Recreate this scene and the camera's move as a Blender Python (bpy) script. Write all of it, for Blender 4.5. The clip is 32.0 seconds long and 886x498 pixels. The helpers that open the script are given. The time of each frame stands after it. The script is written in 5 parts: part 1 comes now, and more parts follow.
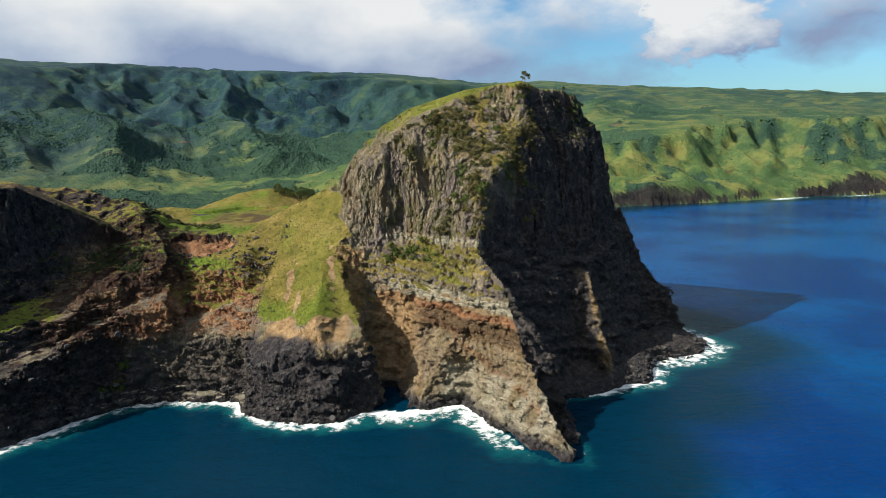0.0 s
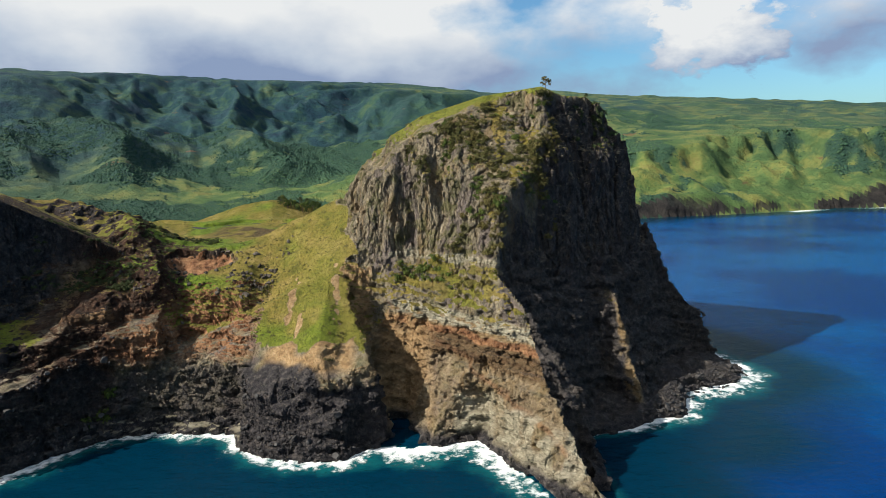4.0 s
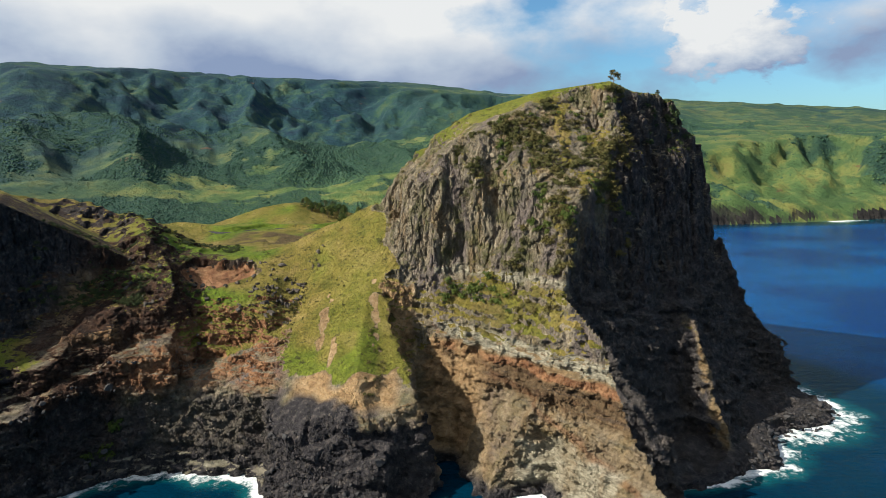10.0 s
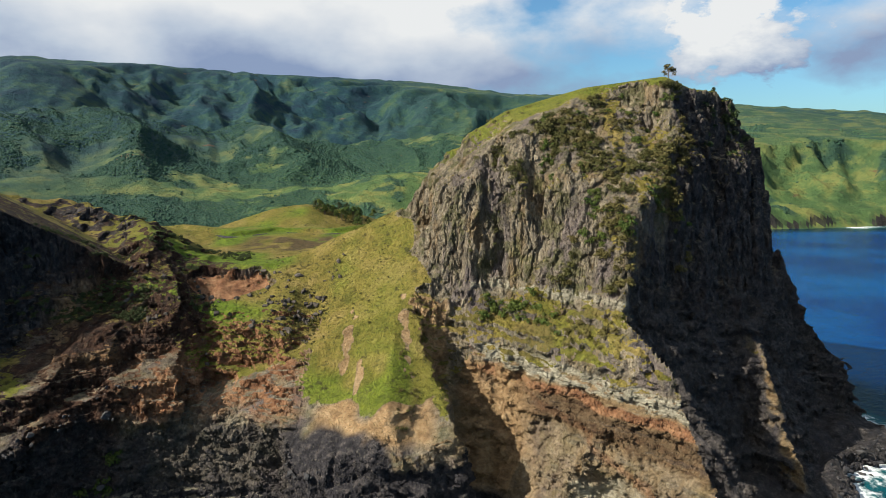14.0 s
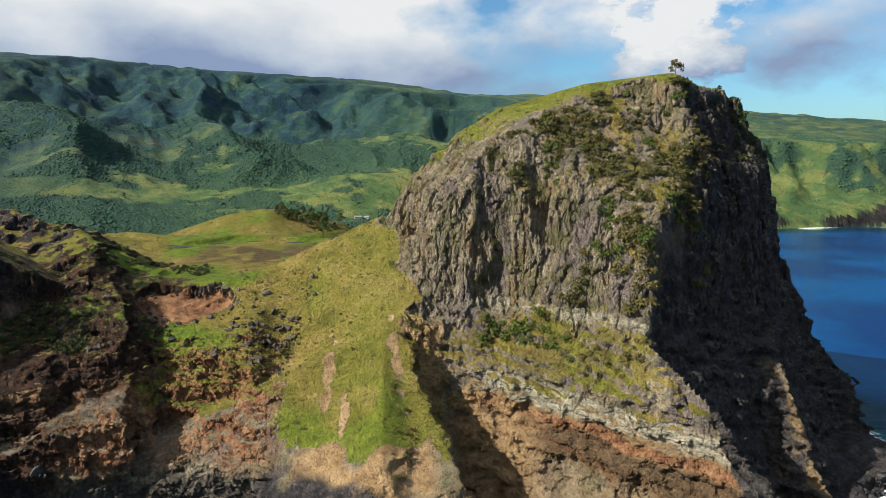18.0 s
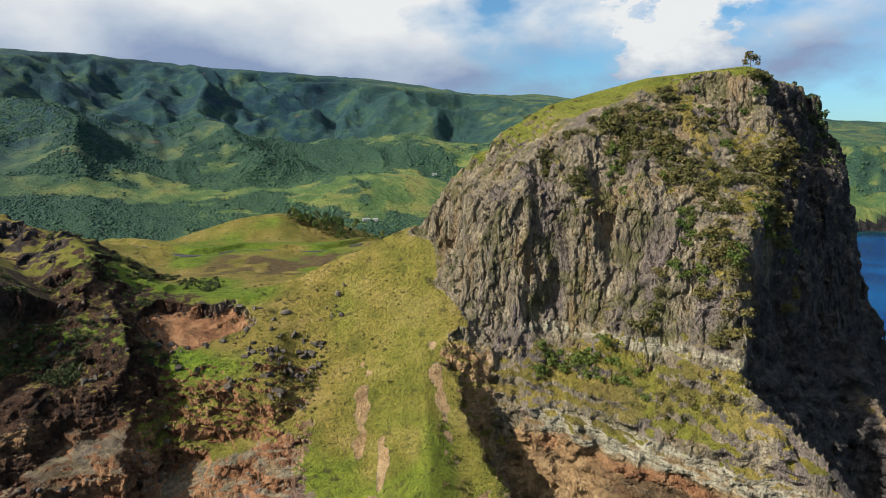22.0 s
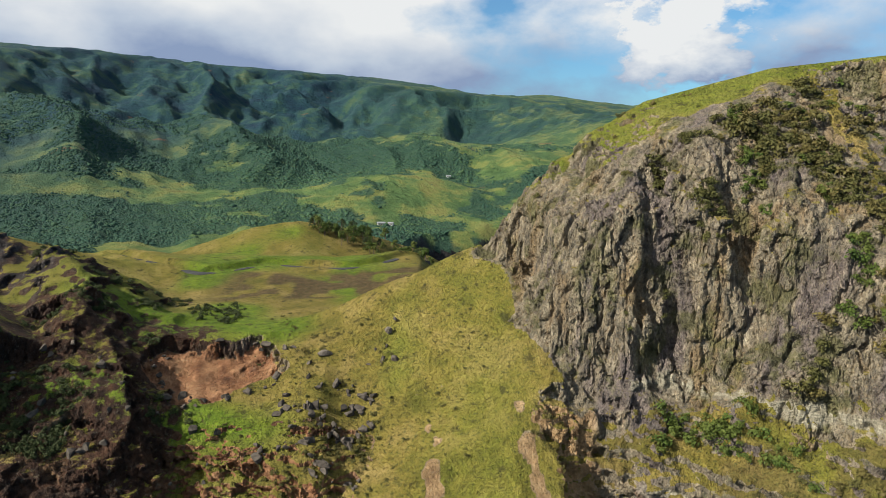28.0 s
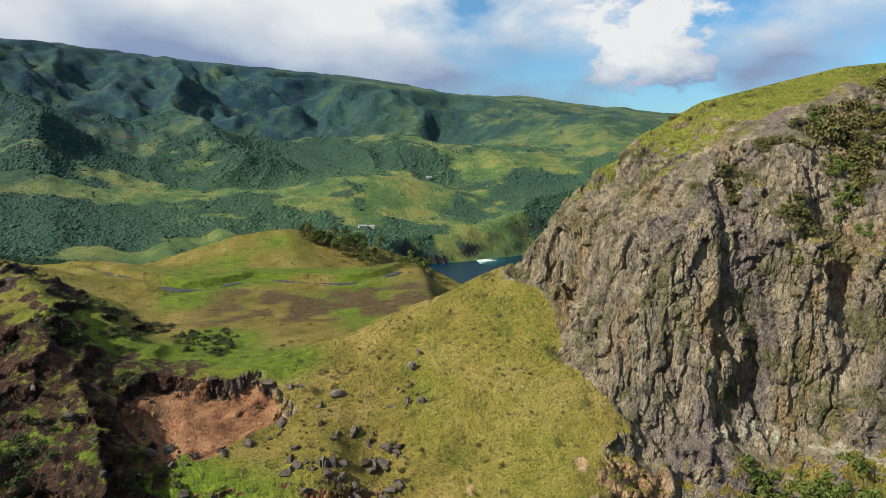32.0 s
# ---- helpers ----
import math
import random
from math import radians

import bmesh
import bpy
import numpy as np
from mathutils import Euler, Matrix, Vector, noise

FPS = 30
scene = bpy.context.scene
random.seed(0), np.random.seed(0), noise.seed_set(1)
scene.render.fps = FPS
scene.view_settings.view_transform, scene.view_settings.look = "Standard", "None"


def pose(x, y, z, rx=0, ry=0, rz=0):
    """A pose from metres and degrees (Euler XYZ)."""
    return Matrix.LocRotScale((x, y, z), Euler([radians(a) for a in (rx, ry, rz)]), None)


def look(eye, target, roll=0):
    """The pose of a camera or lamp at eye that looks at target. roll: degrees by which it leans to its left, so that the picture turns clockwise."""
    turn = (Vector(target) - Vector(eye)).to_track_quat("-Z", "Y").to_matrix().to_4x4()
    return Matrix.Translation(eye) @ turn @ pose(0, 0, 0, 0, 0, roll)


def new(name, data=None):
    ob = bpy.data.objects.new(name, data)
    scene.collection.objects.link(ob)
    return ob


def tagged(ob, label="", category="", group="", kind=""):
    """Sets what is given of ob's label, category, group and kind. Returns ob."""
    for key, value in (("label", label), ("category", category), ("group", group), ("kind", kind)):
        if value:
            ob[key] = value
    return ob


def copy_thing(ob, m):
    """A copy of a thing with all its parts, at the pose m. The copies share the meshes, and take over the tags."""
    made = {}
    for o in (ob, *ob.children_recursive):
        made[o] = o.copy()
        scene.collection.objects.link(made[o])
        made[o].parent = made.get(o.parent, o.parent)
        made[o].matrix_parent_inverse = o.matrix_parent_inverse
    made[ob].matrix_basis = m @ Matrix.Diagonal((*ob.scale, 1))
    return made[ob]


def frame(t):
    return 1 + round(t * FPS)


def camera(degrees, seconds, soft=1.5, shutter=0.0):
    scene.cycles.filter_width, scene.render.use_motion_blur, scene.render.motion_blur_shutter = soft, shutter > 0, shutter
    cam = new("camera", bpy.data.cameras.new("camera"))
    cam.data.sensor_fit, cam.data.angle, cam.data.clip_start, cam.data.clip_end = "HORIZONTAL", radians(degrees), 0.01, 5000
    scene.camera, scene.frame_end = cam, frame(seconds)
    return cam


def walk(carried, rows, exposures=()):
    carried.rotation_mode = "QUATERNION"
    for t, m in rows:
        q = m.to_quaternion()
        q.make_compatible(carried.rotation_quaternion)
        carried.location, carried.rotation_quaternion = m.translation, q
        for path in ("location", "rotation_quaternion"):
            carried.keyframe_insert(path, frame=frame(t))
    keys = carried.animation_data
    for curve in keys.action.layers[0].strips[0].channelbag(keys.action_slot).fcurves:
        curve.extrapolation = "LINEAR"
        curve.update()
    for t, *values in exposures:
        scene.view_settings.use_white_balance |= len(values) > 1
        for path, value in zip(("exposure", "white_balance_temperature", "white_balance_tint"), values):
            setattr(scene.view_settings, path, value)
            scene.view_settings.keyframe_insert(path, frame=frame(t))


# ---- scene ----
cam = camera(71.0, 32.0, soft=0.65)
PATH = [
    (0.0, look((10.46, -43.02, 147.84), (12.69, 55.59, 131.35), -1.97)),
    (0.5, look((11.05, -39.07, 147.91), (13.08, 59.58, 131.63), -2.04)),
    (1.0, look((11.32, -35.13, 147.98), (13.17, 63.56, 131.92), -2.08)),
    (1.5, look((11.32, -31.19, 148.05), (12.99, 67.53, 132.21), -2.09)),
    (2.0, look((11.05, -27.26, 148.11), (12.57, 71.51, 132.51), -2.07)),
    (2.5, look((10.54, -23.32, 148.17), (11.93, 75.48, 132.80), -2.04)),
    (3.0, look((9.80, -19.38, 148.23), (11.06, 79.45, 133.07), -1.99)),
    (3.5, look((8.87, -15.44, 148.30), (9.99, 83.42, 133.28), -1.92)),
    (4.5, look((6.45, -7.52, 148.42), (7.29, 91.37, 133.58), -1.75)),
    (5.5, look((3.42, 0.45, 148.56), (3.97, 99.36, 133.91), -1.58)),
    (6.5, look((-0.09, 8.48, 148.72), (0.20, 107.41, 134.10), -1.42)),
    (7.5, look((-4.00, 16.59, 148.89), (-3.97, 115.52, 134.24), -1.26)),
    (8.5, look((-8.19, 24.80, 149.09), (-8.45, 123.71, 134.39), -1.10)),
    (9.5, look((-12.59, 33.09, 149.30), (-13.13, 132.00, 134.58), -0.95)),
    (10.5, look((-17.12, 41.48, 149.53), (-17.96, 140.39, 134.79), -0.82)),
    (11.5, look((-21.72, 49.97, 149.77), (-22.97, 148.87, 135.01), -0.70)),
    (12.5, look((-26.34, 58.56, 150.03), (-27.80, 157.45, 135.25), -0.57)),
    (13.5, look((-30.94, 67.24, 150.30), (-32.10, 166.13, 135.51), -0.37)),
    (14.5, look((-35.47, 76.01, 150.57), (-35.14, 174.91, 135.78), -0.20)),
    (15.5, look((-39.93, 84.86, 150.84), (-37.49, 183.73, 136.04), -0.12)),
    (16.5, look((-44.28, 93.78, 151.12), (-39.99, 192.58, 136.29), -0.05)),
    (17.0, look((-46.41, 98.26, 151.25), (-40.88, 197.00, 136.42), -0.01)),
    (17.5, look((-48.52, 102.76, 151.39), (-41.99, 201.44, 136.55), 0.02)),
    (18.0, look((-50.59, 107.27, 151.52), (-43.46, 205.90, 136.68), 0.06)),
    (18.5, look((-52.63, 111.78, 151.65), (-45.21, 210.40, 136.81), 0.10)),
    (19.5, look((-56.63, 120.84, 151.91), (-49.23, 219.45, 137.06), 0.19)),
    (20.5, look((-60.52, 129.91, 152.15), (-53.18, 228.53, 137.30), 0.28)),
    (21.5, look((-64.31, 138.98, 152.39), (-57.10, 237.61, 137.54), 0.37)),
    (22.5, look((-68.02, 148.02, 152.61), (-60.97, 246.66, 137.79), 0.45)),
    (23.5, look((-71.66, 157.02, 152.83), (-64.70, 255.67, 138.04), 0.55)),
    (24.5, look((-75.27, 165.95, 153.04), (-68.44, 264.62, 138.27), 0.66)),
    (25.5, look((-78.85, 174.79, 153.26), (-72.04, 273.46, 138.50), 0.76)),
    (26.5, look((-82.45, 183.52, 153.49), (-75.65, 282.19, 138.72), 0.88)),
    (27.5, look((-86.10, 192.11, 153.74), (-79.26, 290.77, 138.96), 1.00)),
    (28.5, look((-89.81, 200.53, 154.01), (-83.11, 299.20, 139.21), 1.04)),
    (29.5, look((-93.63, 208.75, 154.34), (-86.98, 307.43, 139.54), 1.10)),
    (30.0, look((-95.59, 212.79, 154.53), (-88.55, 311.44, 139.76), 1.23)),
    (30.5, look((-97.59, 216.76, 154.73), (-89.85, 315.37, 140.01), 1.41)),
    (31.0, look((-99.62, 220.67, 154.96), (-91.11, 319.22, 140.26), 1.56)),
    (31.5, look((-101.71, 224.52, 155.21), (-92.10, 322.97, 140.51), 1.60)),
    (32.0, look((-103.84, 228.30, 155.48), (-92.53, 326.56, 140.74), 1.50)),
]
walk(cam, PATH, [(0.0, 0.76, 6100, 10), (32.0, 0.76, 6100, 10)])

# ---- light ----
SUN_DIR = Vector((-0.76, -0.267, 0.588)).normalized()
world = bpy.data.worlds.new("sky")
scene.world = world
world.use_nodes = True


def sky_nodes():
    nt = world.node_tree
    nt.nodes.clear()
    N, L = nt.nodes.new, nt.links.new
    out = N("ShaderNodeOutputWorld")
    bg = N("ShaderNodeBackground")
    bg.inputs["Strength"].default_value = 0.046
    sky = N("ShaderNodeTexSky")
    sky.sky_type = "NISHITA"
    sky.sun_disc = False
    sky.sun_elevation = math.asin(SUN_DIR.z)
    sky.sun_rotation = math.atan2(SUN_DIR.x, SUN_DIR.y)
    geo = N("ShaderNodeTexCoord")
    sep = N("ShaderNodeSeparateXYZ")
    L(geo.outputs["Generated"], sep.inputs[0])
    # clouds on a flat layer, seen in perspective
    def m(op, a, b=None, clamp=False):
        n = N("ShaderNodeMath")
        n.operation = op
        n.use_clamp = clamp
        for i, v in enumerate((a, b)):
            if v is None:
                continue
            if isinstance(v, (int, float)):
                n.inputs[i].default_value = v
            else:
                L(v, n.inputs[i])
        return n.outputs[0]
    comb = N("ShaderNodeCombineXYZ")
    L(sep.outputs["X"], comb.inputs[0])
    L(sep.outputs["Y"], comb.inputs[1])
    L(m("MULTIPLY", sep.outputs["Z"], 1.8), comb.inputs[2])
    def cloud_noise(scale, detail, rough, offset):
        n = N("ShaderNodeTexNoise")
        n.inputs["Scale"].default_value = scale
        n.inputs["Detail"].default_value = detail
        n.inputs["Roughness"].default_value = rough
        sh = N("ShaderNodeVectorMath")
        sh.operation = "ADD"
        sh.inputs[1].default_value = offset
        L(comb.outputs[0], sh.inputs[0])
        L(sh.outputs[0], n.inputs["Vector"])
        return n.outputs["Fac"]
    body = cloud_noise(3.1, 7, 0.55, (1.7, 0.4, 0.2))
    west = m("MULTIPLY", sep.outputs["X"], -0.40)
    gap = N("ShaderNodeVectorMath")
    gap.operation = "DISTANCE"
    gap.inputs[1].default_value = (0.41, 0.895, 0.172)
    L(geo.outputs["Generated"], gap.inputs[0])
    heap = m("MULTIPLY", m("SUBTRACT", 1.0, m("DIVIDE", m("ADD", gap.outputs["Value"], m("MULTIPLY", m("SUBTRACT", cloud_noise(13, 6, 0.6, (0.3, 5.1, 2.7)), 0.5), 0.30)), 0.095), True), 0.42)
    dens = m("ADD", m("ADD", m("ADD", body, west), 0.05), heap)
    ramp = N("ShaderNodeValToRGB")
    ramp.color_ramp.elements[0].position = 0.40
    ramp.color_ramp.elements[1].position = 0.56
    L(dens, ramp.inputs[0])
    # lit billows against grey bases; the bases lie low over the mountains
    shade = m("ADD", m("MULTIPLY", heap, 0.45), m("ADD", m("ADD", m("MULTIPLY", cloud_noise(4.2, 6, 0.5, (4.1, 2.2, 0.9)), 0.7), 0.16), m("MULTIPLY", m("SUBTRACT", sep.outputs["Z"], 0.165), 3.2)))
    cr = N("ShaderNodeValToRGB")
    cr.color_ramp.elements[0].position = 0.36
    cr.color_ramp.elements[0].color = (3.5, 4.4, 6.2, 1)
    cr.color_ramp.elements[1].position = 0.66
    cr.color_ramp.elements[1].color = (11.0, 10.8, 10.2, 1)
    mid_stop = cr.color_ramp.elements.new(0.48)
    mid_stop.color = (6.6, 7.3, 8.2, 1)
    L(shade, cr.inputs[0])
    blue = N("ShaderNodeMixRGB")
    blue.blend_type = "MULTIPLY"
    blue.inputs["Fac"].default_value = 1.0
    blue.inputs["Color2"].default_value = (0.98, 1.46, 1.66, 1)
    L(sky.outputs["Color"], blue.inputs["Color1"])
    mix = N("ShaderNodeMixRGB")
    L(ramp.outputs["Color"], mix.inputs["Fac"])
    L(blue.outputs["Color"], mix.inputs["Color1"])
    L(cr.outputs["Color"], mix.inputs["Color2"])
    L(mix.outputs["Color"], bg.inputs["Color"])
    L(bg.outputs[0], out.inputs[0])


sky_nodes()
sun = new("sun", bpy.data.lights.new("sun", "SUN"))
sun.data.energy = 5.0
sun.data.angle = radians(0.5)
sun.data.color = (1.0, 0.92, 0.77)
sun.matrix_world = look(SUN_DIR * 900, (0, 0, 0))

# ---- noise and landforms ----
RNG = np.random.default_rng(7)
LAT = RNG.random((64, 64, 64), dtype=np.float32) * 2 - 1


def vnoise(x, y, z):
    """Smooth value noise in -1..1 on a repeating lattice."""
    xi, yi, zi = np.floor(x), np.floor(y), np.floor(z)
    fx, fy, fz = x - xi, y - yi, z - zi
    fx, fy, fz = (f * f * (3 - 2 * f) for f in (fx, fy, fz))
    x0, y0, z0 = (a.astype(np.int32) & 63 for a in (xi, yi, zi))
    x1, y1, z1 = (x0 + 1) & 63, (y0 + 1) & 63, (z0 + 1) & 63
    a = LAT[x0, y0, z0] * (1 - fx) + LAT[x1, y0, z0] * fx
    b = LAT[x0, y1, z0] * (1 - fx) + LAT[x1, y1, z0] * fx
    c = LAT[x0, y0, z1] * (1 - fx) + LAT[x1, y0, z1] * fx
    d = LAT[x0, y1, z1] * (1 - fx) + LAT[x1, y1, z1] * fx
    return (a * (1 - fy) + b * fy) * (1 - fz) + (c * (1 - fy) + d * fy) * fz


def n2(x, y, size, seed=0):
    return vnoise(x / size + seed * 7.31, y / size - seed * 3.17, np.zeros_like(x) + seed * 1.77)


def fbm2(x, y, size, octaves=4, seed=0, gain=0.5):
    s, a = 0.0, 1.0
    for o in range(octaves):
        s = s + a * n2(x, y, size / 2 ** o, seed + o)
        a *= gain
    return s


def ridged(x, y, size, octaves=4, seed=0):
    s, a = 0.0, 1.0
    for o in range(octaves):
        s = s + a * (1 - 2 * np.abs(n2(x, y, size / 2 ** o, seed + o)))
        a *= 0.5
    return s


def smax(a, b, k):
    h = np.clip(0.5 + 0.5 * (a - b) / k, 0, 1)
    return b * (1 - h) + a * h + k * h * (1 - h)


def smin(a, b, k):
    return -smax(-a, -b, k)


def line_dist(x, y, pts):
    """Distance to a line in plan, the height of the line at its nearest point, and the side (above 0: to its left)."""
    best = np.full(x.shape, 1e9, np.float32)
    zz = np.zeros(x.shape, np.float32)
    side = np.zeros(x.shape, np.float32)
    for p, q in zip(pts[:-1], pts[1:]):
        dx, dy = q[0] - p[0], q[1] - p[1]
        t = np.clip(((x - p[0]) * dx + (y - p[1]) * dy) / (dx * dx + dy * dy), 0, 1)
        d = np.hypot(x - p[0] - t * dx, y - p[1] - t * dy)
        s = dx * (y - p[1]) - dy * (x - p[0])
        h = d < best
        best = np.where(h, d, best)
        side = np.where(h, s, side)
        if len(p) > 2:
            zz = np.where(h, p[2] + t * (q[2] - p[2]), zz)
    return best, zz, side


def ridge(x, y, pts, left, right):
    d, z, s = line_dist(x, y, pts)
    return z - d * np.where(s > 0, left, right)


SHORE = [(-4900, -1500), (-1200, -260), (-420, 150), (-300, 212), (-217, 267), (-201, 288), (-182, 313), (-151, 320),
         (-106, 314), (-99, 298), (-80, 286), (-61, 280), (-42, 280), (-35, 291), (-26, 294), (-18, 292), (-10, 287),
         (8, 293), (28, 298), (41, 268), (54, 237), (70, 222), (80, 221), (83, 247), (80, 292), (104, 303), (126, 315),
         (141, 316), (153, 350), (192, 364), (208, 384), (200, 425), (170, 470), (110, 540), (50, 620), (0, 720),
         (-25, 840), (-60, 960), (-60, 1060), (-37, 1110), (32, 1140), (113, 1192), (250, 1270), (459, 1317)]
SHORE += [(707, 1345), (921, 1395), (1079, 1375), (1500, 1300), (2500, 900), (4900, 500), (4900, 5200), (-4900, 5200)]


def inland(x, y):
    """Distance from the shore: above 0 on land, below 0 at sea."""
    best = np.full(x.shape, 1e9, np.float32)
    odd = np.zeros(x.shape, bool)
    ring = SHORE + SHORE[:1]
    for (ax, ay), (bx, by) in zip(ring[:-1], ring[1:]):
        dx, dy = bx - ax, by - ay
        t = np.clip(((x - ax) * dx + (y - ay) * dy) / (dx * dx + dy * dy), 0, 1)
        best = np.minimum(best, np.hypot(x - ax - t * dx, y - ay - t * dy))
        if ay != by:
            odd ^= ((ay > y) != (by > y)) & (x < ax + (y - ay) * dx / dy)
    return np.where(odd, best, -best)


def face_line(x, y):
    """How far a place lies behind the foot of the sunny face, and the foot's height there."""
    butt = smin((x + 43) * 0.98 + (y - 379) * 0.22, (y - 365.5) * 0.969 + (x + 43) * 0.235, 4)
    butt = butt - 5.5 * np.exp(-(((x + 9) / 5.5) ** 2)) - 3.0 * np.exp(-(((x + 30) / 3.0) ** 2)) + 2.5 * np.exp(-(((x - 4) / 4.0) ** 2))
    s = smax(butt, (x - 39) * 0.70 + (y - 321) * 0.70, 4)
    foot = np.interp(x, [-39, -9, 6, 43, 80], [88, 89, 89, 82, 80])
    foot = np.maximum(foot, 88 + 1.1 * np.clip(y - 367, -8, 22) * np.clip((-26 - x) / 12, 0, 1))
    return s, foot


def grass_cap(x, y):
    """The grassy top of the great rock, which tilts towards the cove."""
    crest = np.interp(x, [-88, -74, -66, -57, -43, -31, -18, 0, 40, 79, 92, 111, 130, 150], [60, 84, 108, 125, 143, 154, 165, 175, 186, 190.5, 184, 184, 172, 140])
    back = np.maximum(y - np.interp(x, [-60, 0, 80, 110], [424, 420, 412, 428]), 0)
    brow = np.interp(x, [-60, 0, 50, 80, 110], [424, 419, 408, 400, 395])
    return crest - 0.75 * back - np.interp(x, [-60, 0, 40, 75, 95], [0.52, 0.42, 0.36, 0.30, 0.26]) * np.maximum(brow - y, 0)


def faces(x, y):
    """Heights of the sunny face, the shadow face and the seaward flank."""
    s, foot = face_line(x, y)
    soft = np.clip((x - 24) / 40, 0, 1)
    wallz = np.where(s < 0, 3.0 * s, np.minimum(3.4 * s, 48 + 1.5 * (s - 14)))
    lit = foot + wallz * (1 - soft) + np.where(s < 0, 2.2 * s, np.interp(s, [0, 24, 62, 76, 100], [0, 33, 76, 106, 160])) * soft
    t = -0.62 * (x - 43) + 0.78 * (y - 322) - 0.14 * np.maximum(x - 135, 0)
    dark = 82 + np.where(t > 0, np.minimum(5.2 * t, 60 + 2.6 * (t - 11.5)), np.interp(x, [85, 130], [2.2, 2.6]) * t)
    east = 141 - 2.6 * (0.98 * (x - 140) + 0.20 * (y - 425))
    return lit, dark, east


def stack(x, y):
    """The great rock: two faces, a seaward flank and a grassy crest."""
    lit, dark, east = faces(x, y)
    return smin(smin(lit, grass_cap(x, y), 5), smin(dark, east, 7), 4)


def lower(x, y):
    """Terrace, ledge and the dyke that runs down to the sea under the great rock."""
    s, foot = face_line(x, y)
    e = -0.628 * (x - 50) - 0.778 * (y - 296) + 2.2 * n2(x, y, 13, 17) + 1.0 * n2(x, y, 5, 18)
    terrace = foot + 1.55 * np.minimum(s, 3) - 4 * np.maximum(s - 9, 0)
    terrace = terrace - np.interp(e, [0, 2, 4.5, 6, 9, 20, 24, 60], [0, 11, 12.5, 17, 32, 58, 72, 200])
    terrace -= 1.1 * np.maximum(-54 - x, 0) + 2.2 * np.maximum(350 - y, 0) * np.clip((-36 - x) / 8, 0, 1) + 3.6 * np.maximum((x - 48) * 0.8 + (y - 300) * 0.4, 0)
    dyke = ridge(x, y, [(39, 330, 84), (44, 311, 71), (52, 296, 58), (61, 266, 34), (67, 246, 19), (75, 225, 3)], 3.6, 1.45)
    foot2 = ridge(x, y, [(100, 303, 3), (125, 322, 8), (150, 350, 9), (192, 376, 7)], 0.6, 0.45)
    mid = ridge(x, y, [(-10, 306, 20), (-12, 291, 9)], 1.2, 1.2)
    rib = ridge(x, y, [(108, 372, 88), (115, 350, 56), (118, 334, 30), (120, 320, 10)], 1.5, 1.5)
    return np.maximum(np.maximum(terrace, dyke), np.maximum(np.maximum(foot2, rib), mid))


def scar(x, y):
    """Below 1 in the bare red hollow under the meadow."""
    return np.hypot((x + 146) / 23, (y - 398 - 0.10 * (x + 146)) / 13) + 0.40 * n2(x, y, 10, 73) + 0.20 * n2(x, y, 4, 77)


ROAD = [(-300, 600), (-258, 566), (-224, 530), (-202, 512), (-185, 502), (-172, 510), (-159, 526), (-134, 520), (-111, 518), (-95, 534), (-84, 556), (-70, 566)]


